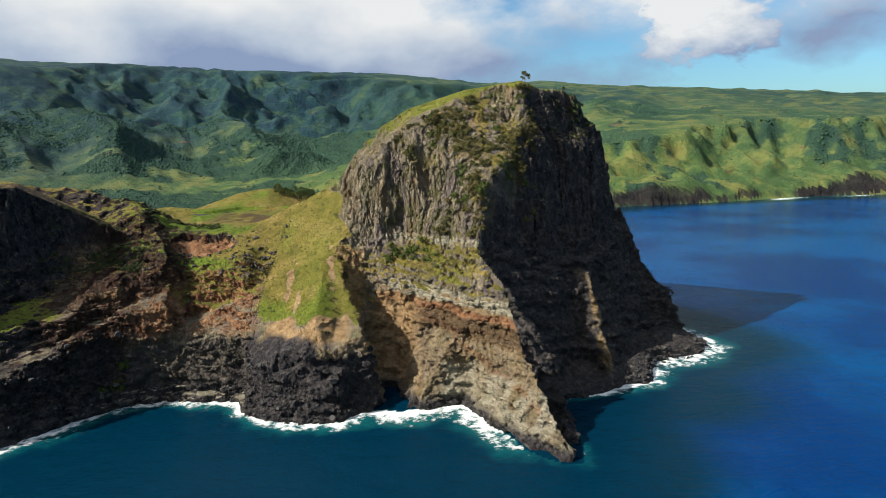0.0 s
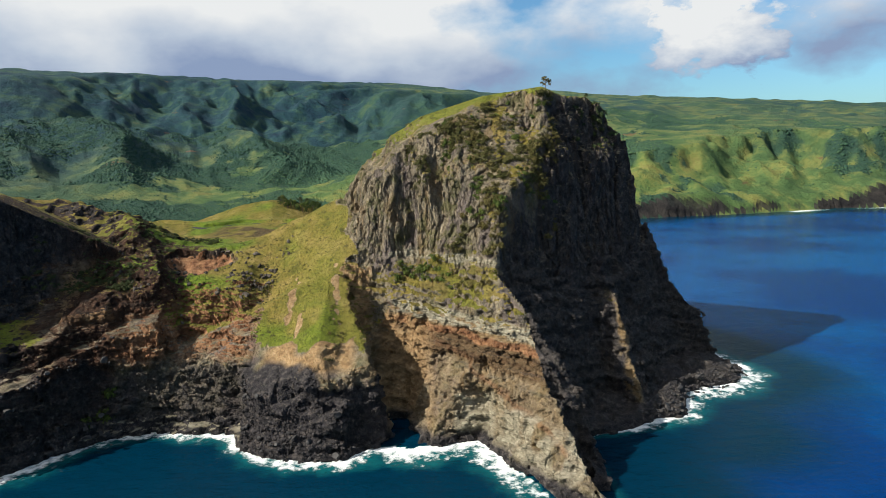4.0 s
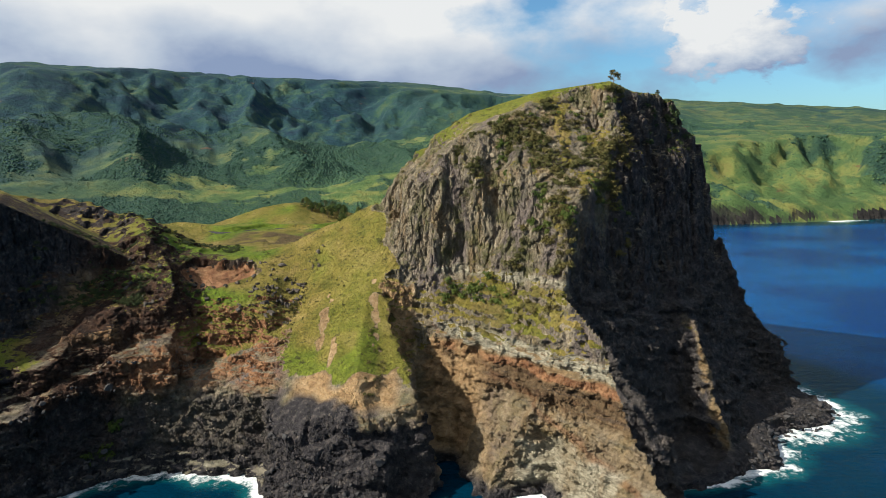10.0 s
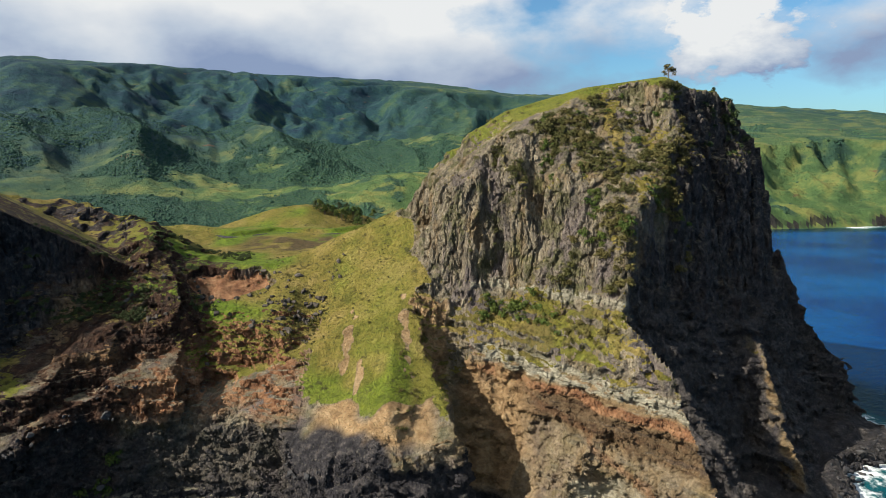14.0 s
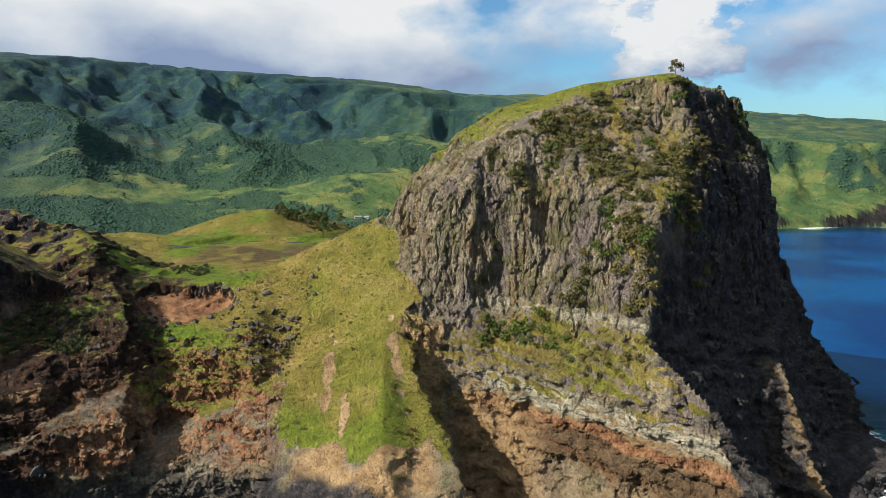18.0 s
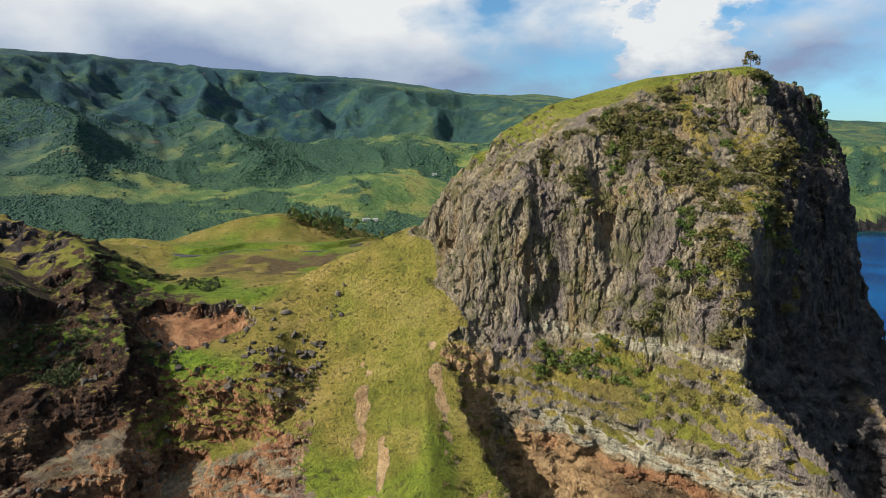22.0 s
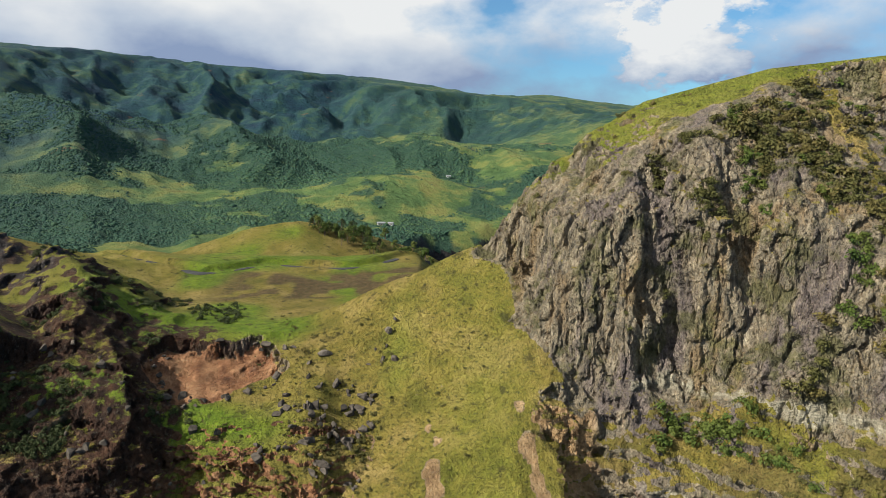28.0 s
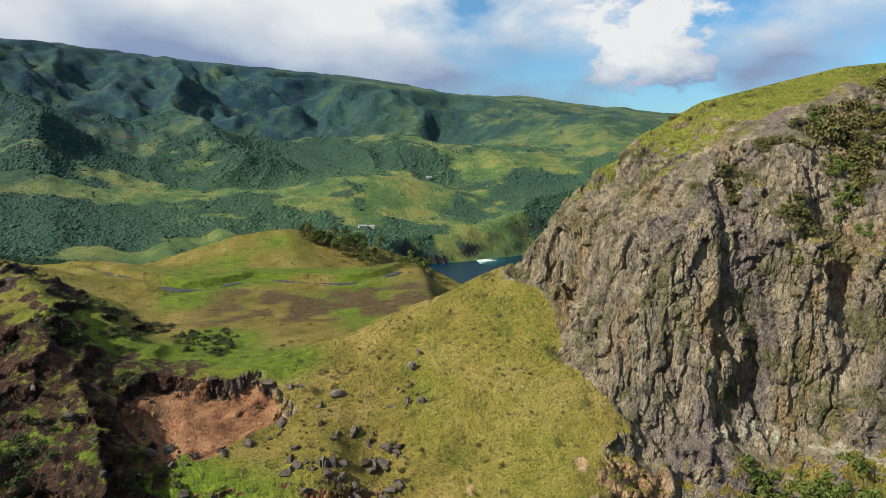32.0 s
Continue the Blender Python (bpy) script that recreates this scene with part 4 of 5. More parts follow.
mid = V[Q].mean(1)
on_head = (mid[:, 0] > -48 - 0.25 * (mid[:, 1] - 350)) & (mid[:, 1] < 560)
in_cove = ~on_head & (mid[:, 1] < 402) & (mid[:, 2] < 90)
mx, my, mz = mid.T
ms, mf = face_line(mx, my)
_, _, mlee = line_dist(mx, my, [(40, 345), (46, 312), (53, 293), (63, 262), (71, 240), (78, 224)])
shady = (mlee > 0) & ((-0.62 * (mx - 43) + 0.78 * (my - 322)) < 16) & (mx > 38)
crest = (mz > 150) & (VN[Q, 2].mean(1) > 0.6)
high = (ms > -1) & (mz > mf - 1) & ~shady & ~crest
seaward = shady & ~crest
dykes = ~high & ~seaward & ~crest & (my < 312) & (mx > 34)
bench = ~high & ~seaward & ~crest & ~dykes & (-0.628 * (mx - 50) - 0.778 * (my - 296) < 1.5)
ledges = ~high & ~seaward & ~crest & ~dykes & ~bench


def thing_of_pieces(name, label, category, pieces):
    base = tagged(new(name), label, category, kind="structure")
    for part_name, pick, part_label in pieces:
        ob = cut_piece(part_name, pick, part_label, "")
        ob.parent = base
        del ob["kind"]


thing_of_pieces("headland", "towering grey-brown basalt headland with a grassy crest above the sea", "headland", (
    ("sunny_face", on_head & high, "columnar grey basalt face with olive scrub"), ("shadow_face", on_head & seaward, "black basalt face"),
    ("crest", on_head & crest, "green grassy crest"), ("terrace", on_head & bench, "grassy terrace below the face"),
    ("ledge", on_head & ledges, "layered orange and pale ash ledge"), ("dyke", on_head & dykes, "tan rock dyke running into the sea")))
low_cove = in_cove & (mz < 43)
thing_of_pieces("cove_cliff", "red and black eroded volcanic cliff round a pebble cove", "cliff", (
    ("lava_cliff", low_cove, "black lava cliff and shingle"), ("red_slope", in_cove & ~low_cove, "red and tan eroded slope")))
cut_piece("meadow", ~on_head & ~in_cove, "green grassy saddle and banks behind the cove", "meadow")


def upland(name, x0, x1, y0, y1, label):
    x, y = np.meshgrid(np.arange(x0, x1, 1.8), np.arange(y0, y1, 1.8), indexing="ij")
    h = near_height(x, y)
    rockx = 1.2 * fbm2(x, y, 7, 3, 95)
    gx, gy = np.gradient(h, 1.8)
    h = h + rockx * np.clip(np.hypot(gx, gy) - 0.6, 0, 1) - 0.25
    v = np.stack([x, y, h], -1).reshape(-1, 3).astype(np.float32)
    q = grid_quads(*x.shape)
    tagged(new(name, mesh_from(name, v, q, LAND, True, soil(v, vertex_normals(v, q)))), label, "meadow", kind="structure")


upland("upland", WX0, NX1 - 2, NY1 - 4, WY1, "grassy upland with a knoll and brown scrub behind the saddle")
upland("bluff", WX0, NX0 + 4, NY0, NY1 - 2, "dark rocky bluff above the cove")

# ---- far land and sea ----
def wooded(x, y):
    """Above 0 where woods cover the hills."""
    return 1.1 * n2(x, y, 260, 120) + 0.7 * n2(x, y, 90, 121) + 0.35 * n2(x, y, 26, 122) + np.interp(x, [-900, -300, 200, 500], [0.34, 0.12, -0.08, -0.30])


def far_ground():
    az = np.radians(np.linspace(-72, 72, 640))
    r = 430 * (4750 / 430) ** np.linspace(0, 1, 380)
    A, R = np.meshgrid(az, r, indexing="ij")
    x, y = -50 + R * np.sin(A), 110 + R * np.cos(A)
    h = far_height(x, y)
    inside = (x > WX0 + 12) & (x < NX1 - 12) & (y < WY1 - 10)
    d = inland(x, y)
    h = np.where(inside, -15, h)
    v = np.stack([x, y, h], -1).reshape(-1, 3)
    coast = np.clip(1.4 - d / 60, 0, 1).ravel()
    # far: painted haze by distance, plus painted cloud shade on the western hills
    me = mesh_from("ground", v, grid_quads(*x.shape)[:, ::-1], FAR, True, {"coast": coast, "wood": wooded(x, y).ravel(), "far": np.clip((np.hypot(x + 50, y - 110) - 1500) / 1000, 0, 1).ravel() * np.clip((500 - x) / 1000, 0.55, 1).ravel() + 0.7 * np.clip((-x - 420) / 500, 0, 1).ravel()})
    tagged(new("ground", me), "green forested hills and mountains behind the bay", "hills", kind="structure")


def sea():
    def axis(lo, a, b, hi, step):
        far = lambda n: np.linspace(0, 1, n)[1:] ** 2.2
        return np.concatenate([(a - (a - lo) * far(34))[::-1], np.arange(a, b, step), b + (hi - b) * far(34)])
    xs, ys = axis(-4900, -300, 330, 4900, 2.5), axis(-3000, 130, 430, 4000, 2.5)
    x, y = np.meshgrid(xs, ys, indexing="ij")
    d = -inland(x, y)
    amp = 0.55 + 0.45 * n2(x, y, 38, 90) + 0.25 * n2(x, y, 14, 91)
    width = 11 + 15 * np.clip(amp, 0, 1.3) + 10 * np.exp(-(((x + 10) / 45) ** 2 + ((y - 285) / 25) ** 2)) + 10 * np.exp(-(((x - 190) / 45) ** 2 + ((y - 350) / 45) ** 2))
    foam = np.clip(1.05 - d / width, 0, 1.05) * (y < 1000) + np.clip(1.2 - d / 26, 0, 1.1) * (y >= 1000)
    foam = np.where(d > width * 2.4, -0.6, foam)
    calm = np.clip((x - 40) / 20, 0, 1) * np.clip((130 - x) / 20, 0, 1) * np.clip((300 - y) / 10, 0, 1)
    foam = foam - 0.7 * calm
    foam = np.where(d < -1.5, -0.3, foam)
    # reach of the darker inshore colour, which also paints the reflection falloff
    reach = np.interp(x, [-50, 110], [210, 90]) * (1 + 0.3 * n2(x, y, 60, 92))
    inshore_dark = np.clip(1 - d / reach, 0, 1)
    foam = foam - 0.75 * (np.abs(x + 27) < 9) * (y > 290)
    inshore_dark = np.maximum(inshore_dark, 0.5 * (np.hypot(x, y - 1050) < 240))
    z = 0.35 * n2(x, y, 9, 93) + 0.3 * n2(x, y, 22, 94)
    v = np.stack([x, y, z], -1).reshape(-1, 3)
    me = mesh_from("water", v, grid_quads(*x.shape), SEA, True, {"foam": foam.ravel(), "inshore_dark": inshore_dark.ravel()})
    tagged(new("water", me), "deep blue ocean with white surf on the rocks", "sea", kind="structure")


far_ground()
sea()


# ---- road ----
ZMAP = np.full((int((NX1 - WX0) / 2) + 2, int((WY1 - NY0) / 2) + 2), -99.0)
for ob in [o for o in scene.objects if o.type == "MESH" and o.data.materials[:1] == [LAND]]:
    co = np.empty(len(ob.data.vertices) * 3, np.float32)
    ob.data.vertices.foreach_get("co", co)
    co = co.reshape(-1, 3)
    np.maximum.at(ZMAP, (((co[:, 0] - WX0) / 2).astype(int), ((co[:, 1] - NY0) / 2).astype(int)), co[:, 2])


def ground_at(x, y):
    """Height of the near land, or of the far hills beyond it."""
    if WX0 < x < NX1 and NY0 < y < WY1:
        return float(ZMAP[int((x - WX0) / 2), int((y - NY0) / 2)])
    return float(far_height(np.array([x]), np.array([y]))[0])


def plain(name, color, rough=0.8, vary=0.25, scale=0.5, spec=0.2):
    """A material with mottling at two sizes and a change from thing to thing."""
    mat, nt, bsdf = material(name)
    g = Graph(nt)
    info = nt.nodes.new("ShaderNodeObjectInfo")
    dark, light = (tuple(c * (1 - vary) for c in color), tuple(min(1, c * (1 + vary)) for c in color))
    a = g.mix(g.step(g.noise(scale, 5, 0.65), 0.35, 0.65), dark, light)
    b = g.mix(g.math("MULTIPLY", info.outputs["Random"], 0.5), a, tuple(c * 0.62 for c in color))
    nt.links.new(b, bsdf.inputs["Base Color"])
    nt.links.new(g.bump(g.noise(scale * 5, 4, 0.6), 0.3, 0.1 / scale), bsdf.inputs["Normal"])
    bsdf.inputs["Roughness"].default_value = rough
    bsdf.inputs["Specular IOR Level"].default_value = spec
    return mat


def part(name, bm, mat, parent=None, label=""):
    me = bpy.data.meshes.new(name)
    bm.to_mesh(me)
    bm.free()
    me.materials.append(mat)
    ob = new(name, me)
    if parent:
        ob.parent = parent
    return tagged(ob, label)


ASPHALT = plain("worn_asphalt", (0.046, 0.046, 0.048), 0.92, 0.2, 0.4, 0.1)


def smooth_line(pts, step):
    p = np.array(pts, float)
    for _ in range(3):
        q = np.empty((2 * len(p), 2))
        q[0::2], q[1::2] = p * 0.75 + np.roll(p, -1, 0) * 0.25, p * 0.25 + np.roll(p, -1, 0) * 0.75
        p = np.vstack([p[:1], q[:-2], p[-1:]])
    d = np.r_[0, np.cumsum(np.hypot(*np.diff(p, axis=0).T))]
    t = np.arange(0, d[-1], step)
    return np.stack([np.interp(t, d, p[:, 0]), np.interp(t, d, p[:, 1])], 1)


def road():
    c = smooth_line(ROAD, 2.5)
    z = np.array([min(ground_at(x + a, y + b) for a in (-1, 1) for b in (-1, 1)) for x, y in c])
    z = np.convolve(np.pad(z, 6, "edge"), np.ones(13) / 13, "valid") + 0.08
    n = np.gradient(c, axis=0)
    n = np.stack([-n[:, 1], n[:, 0]], 1) / np.hypot(n[:, 0], n[:, 1])[:, None]
    bm = bmesh.new()
    rows = []
    for k in range(len(c)):
        rows.append([bm.verts.new((*(c[k] + n[k] * w), z[k] + dz)) for w, dz in ((-2.8, -1.6), (-1.9, 0), (0, 0.06), (1.9, 0), (2.8, -1.6))])
    for a, b in zip(rows[:-1], rows[1:]):
        for i in range(4):
            bm.faces.new((a[i], b[i], b[i + 1], a[i + 1]))
    tagged(part("road", bm, ASPHALT), "narrow winding asphalt road across the grassy upland", "road", kind="structure")


road()


# ---- plants ----
def leaf_material(name, dark, light):
    mat, nt, bsdf = material(name)
    g = Graph(nt)
    info = nt.nodes.new("ShaderNodeObjectInfo")
    n = g.ramp(g.noise(0.9, 4, 0.7), (0.3, dark), (0.72, light))
    c = g.mix(g.math("MULTIPLY", info.outputs["Random"], 0.55), n, (light[0] * 1.15, light[1] * 0.85, light[2]))
    nt.links.new(c, bsdf.inputs["Base Color"])
    bsdf.inputs["Roughness"].default_value = 0.7
    return mat


LEAF = leaf_material("green_foliage", (0.016, 0.034, 0.006), (0.085, 0.125, 0.020))
OLIVE = leaf_material("olive_foliage", (0.030, 0.034, 0.010), (0.115, 0.112, 0.030))
PINE = leaf_material("dark_needles", (0.010, 0.022, 0.008), (0.050, 0.075, 0.020))
BARK = plain("grey_bark", (0.13, 0.10, 0.075), 0.9, 0.3, 2.0)
ROCK = plain("weathered_boulder", (0.115, 0.098, 0.080), 0.9, 0.5, 0.7)
UMBER = plain("dark_earth_stained_rock", (0.074, 0.062, 0.050), 0.9, 0.5, 0.8)
LAVA = plain("wet_black_lava", (0.036, 0.033, 0.032), 0.7, 0.5, 0.7, 0.4)


def leaf_cloud(rng, lobes, n, size):
    """Leaf sprays scattered on the skin of several lobes."""
    bm = bmesh.new()
    for _ in range(n):
        cx, cy, cz, r = lobes[rng.integers(len(lobes))]
        d = rng.normal(size=3)
        d /= np.linalg.norm(d)
        if d[2] < -0.35:
            d[2] = -d[2]
        c = Vector((cx, cy, cz)) + Vector(d) * r * rng.uniform(0.62, 1.08)
        nrm = (Vector(d) + Vector(rng.normal(size=3)) * 0.55).normalized()
        t = nrm.orthogonal().normalized()
        t.rotate(Matrix.Rotation(rng.uniform(0, 6.28), 3, nrm))
        b = nrm.cross(t)
        w, h = size * rng.uniform(0.5, 1.2), size * rng.uniform(0.5, 1.2)
        tip = nrm * size * rng.uniform(-0.3, 0.3)
        bm.faces.new([bm.verts.new(p) for p in (c - t * w, c - b * h * 0.6 + tip, c + t * w, c + b * h * 0.6 - tip)])
    return bm


def bush_kinds(mat, count, n, seed):
    kinds = []
    for k in range(count):
        rng = np.random.default_rng(seed + k)
        lobes = [(rng.uniform(-0.6, 0.6), rng.uniform(-0.6, 0.6), rng.uniform(0.1, 0.65), rng.uniform(0.35, 0.62)) for _ in range(6)]
        me = bpy.data.meshes.new("bush")
        bm = leaf_cloud(rng, lobes, n, 0.17)
        bm.to_mesh(me)
        bm.free()
        me.materials.append(mat)
        kinds.append(me)
    return kinds


GREEN_BUSH = bush_kinds(LEAF, 4, 190, 100)
OLIVE_BUSH = bush_kinds(OLIVE, 4, 170, 200)
DARK_BUSH = bush_kinds(PINE, 3, 170, 300)
CHOOSE = np.random.default_rng(11)


def put_bush(kinds, place, size, lean, label, group):
    ob = new("bush", kinds[CHOOSE.integers(len(kinds))])
    up = (Vector((0, 0, 1)) + Vector(lean) * 0.5).normalized()
    turn = up.to_track_quat("Z", "Y").to_matrix().to_4x4() @ Matrix.Rotation(CHOOSE.uniform(0, 6.28), 4, "Z")
    ob.matrix_world = Matrix.Translation(Vector(place) - Vector(lean) * 0.15 * size - Vector((0, 0, 0.12 * size))) @ turn @ Matrix.Diagonal((size, size, size * CHOOSE.uniform(0.7, 1.15), 1))
    return tagged(ob, label, "bush", group)


def join_bushes(name, kinds, ids, lo, hi, mat, label):
    """Many small plants that nobody would count, as one piece."""
    vs, fs, n = [], [], 0
    for i in ids:
        me = kinds[CHOOSE.integers(len(kinds))]
        co = np.empty(len(me.vertices) * 3)
        me.vertices.foreach_get("co", co)
        size, a = CHOOSE.uniform(lo, hi), CHOOSE.uniform(0, 6.28)
        co = co.reshape(-1, 3) @ np.array([[math.cos(a), -math.sin(a), 0], [math.sin(a), math.cos(a), 0], [0, 0, 1]]) * size
        vs.append(co + V[i] - np.array([0, 0, 0.1 * size]))
        fs.append(np.arange(len(co)).reshape(-1, 4) + n)
        n += len(co)
    tagged(new(name, mesh_from(name, np.concatenate(vs), np.concatenate(fs), mat, False)), label, "shrubs", kind="stuff")


def scatter(mask, count, kinds, lo, hi, label, group, clump=None, joined=None):
    x, y, z = V.T
    m = mask.copy()
    if clump:
        m &= vnoise(x / clump, y / clump, z / (clump * 3.2)) > 0.16
    ids = np.nonzero(m)[0]
    ids = CHOOSE.choice(ids, min(count, len(ids)), replace=False)
    if joined:
        join_bushes("shrubs", kinds, ids, lo, hi, joined, label)
        return
    for i in ids:
        put_bush(kinds, V[i], CHOOSE.uniform(lo, hi) * CHOOSE.uniform(0.75, 1.0), VN[i], label, group)


def plants():
    x, y, z = V.T
    s, foot = face_line(x, y)
    st = stack(x, y)
    on = (np.abs(st - z) < 9) & (z > foot + 4)
    lit_side = (-0.62 * (x - 43) + 0.78 * (y - 322)) > 0
    near_foot = (s > -13) & (s < -1) & (z > 70) & (z < 112) & lit_side
    scatter(near_foot & (s > -8) & (x > -18) & (x < 16), 40, GREEN_BUSH, 1.8, 3.8, "leafy green bush at the foot of the basalt cliff", "bushes at the cliff foot")
    scatter(near_foot & (x > 12) & (x < 44), 22, OLIVE_BUSH, 1.4, 3.0, "olive shrub on the grassy terrace below the cliff", "shrubs on the terrace")
    scatter(on & (x > 14) & (x < 82) & (z < 180) & (VN[:, 2] > 0.05) & (VN[:, 2] < 0.6), 110, OLIVE_BUSH, 2.0, 4.4, "olive-green bush clinging to the basalt face", "bushes on the cliff face", 11)
    scatter(on & (x > 26) & (x < 84) & (z < 172) & (VN[:, 2] > -0.1) & (VN[:, 2] < 0.6), 150, OLIVE_BUSH, 1.4, 3.6, "olive bushes in vertical strips on the basalt face", "", 10, OLIVE)
    scatter(on & (x > -10) & (x < 84) & (VN[:, 2] > 0.0) & (VN[:, 2] < 0.6), 520, OLIVE_BUSH, 0.7, 2.4, "small olive shrubs rooted in the cracks of the basalt face", "", 11, OLIVE)
    scatter(on & (x > 14) & (x < 84) & (z > 112) & (z < 180) & (VN[:, 2] < 0.6), 34, GREEN_BUSH, 1.8, 3.8, "dark green bush growing in a cliff gully", "bushes in the cliff gullies", 8)
    scatter(on & (x > -50) & (x < 14) & (VN[:, 2] > 0.25), 34, OLIVE_BUSH, 0.9, 2.0, "dry shrub on a rocky buttress", "shrubs on the buttress", 9)
    for px, z0, z1, n in ((16, 138, 172, 26), (33, 122, 176, 30), (58, 128, 178, 24)):
        scatter(on & (np.abs(x - px - 2.5 * vnoise(x / 9, y / 9, z / 12)) < 3.2) & (z > z0) & (z < z1) & lit_side & (y < 402), n, GREEN_BUSH, 1.3, 2.9, "dark green bush in a tall strip up the cliff", "bushes in strips up the cliff")
    scatter((z > 150) & (x > 84) & (x < 150) & (y < 440), 44, DARK_BUSH, 2.0, 4.2, "dark bush on the rim of the second summit", "bushes on the second summit")
    scatter((x < -150) & (x > -235) & (y > 350) & (y < 460) & (z > 74) & (VN[:, 2] > 0.5) & (scar(x, y) > 1.2), 620, DARK_BUSH, 0.5, 2.0, "low dark shrubs on the eroded bank", "", 13, PINE)
    scatter((x < -60) & (x > -140) & (y > 345) & (y < 440) & (z > 60) & (VN[:, 2] > 0.7), 220, OLIVE_BUSH, 0.3, 1.0, "small dry shrubs scattered on the grass slope", "", None, OLIVE)
    run = (x < -92) & (x > -128) & (y > 352) & (y < 394) & (z > 55)
    scatter(run, 100, OLIVE_BUSH, 0.5, 1.4, "olive shrubs among the dark rocks beside the bench", "", 7, OLIVE)
    scatter((x < -172) & (x > -200) & (y > 312) & (y < 330) & (z > 4) & (z < 26), 9, GREEN_BUSH, 2.5, 4.5, "green bush at the foot of the cove cliff", "bushes in the cove")
    scatter((x < -44) & (x > -54) & (y > 300) & (y < 365) & (VN[:, 0] > 0.2) & (z > 42), 60, OLIVE_BUSH, 0.5, 1.5, "scrubby bushes on the flank of the earth spur", "", None, OLIVE)


plants()


# ---- boulders ----
def boulder_kinds(mat, count, seed):
    kinds = []
    for k in range(count):
        rng = np.random.default_rng(seed + k)
        bm = bmesh.new()
        bmesh.ops.create_icosphere(bm, subdivisions=2, radius=1)
        off = Vector(rng.uniform(-50, 50, 3))
        for v in bm.verts:
            n1 = noise.noise(v.co * 1.1 + off) * 0.45 + noise.noise(v.co * 2.7 + off) * 0.2
            v.co *= 1 + n1
            v.co.z *= 0.72
        for _ in range(9):
            nrm = Vector(rng.normal(size=3)).normalized()
            reach = rng.uniform(0.25, 0.6)
            for v in bm.verts:
                d = v.co.dot(nrm) - reach
                if d > 0:
                    v.co -= nrm * d
        me = bpy.data.meshes.new("boulder")
        bm.to_mesh(me)
        bm.free()
        me.materials.append(mat)
        kinds.append(me)
    return kinds


STONES, LAVAS, CLODS = boulder_kinds(ROCK, 5, 400), boulder_kinds(LAVA, 5, 500), boulder_kinds(UMBER, 5, 600)


def put_boulder(kinds, x, y, z, size, label, group):
    ob = new("boulder", kinds[CHOOSE.integers(len(kinds))])
    ob.matrix_world = Matrix.Translation((x, y, z + 0.15 * size)) @ Matrix.Rotation(CHOOSE.uniform(0, 6.28), 4, "Z") @ Matrix.Rotation(CHOOSE.uniform(-0.5, 0.5), 4, "X") @ Matrix.Diagonal((size * CHOOSE.uniform(0.9, 1.6), size * CHOOSE.uniform(0.6, 1.1), size * CHOOSE.uniform(0.7, 1.2), 1))
    tagged(ob, label, "boulder", group)


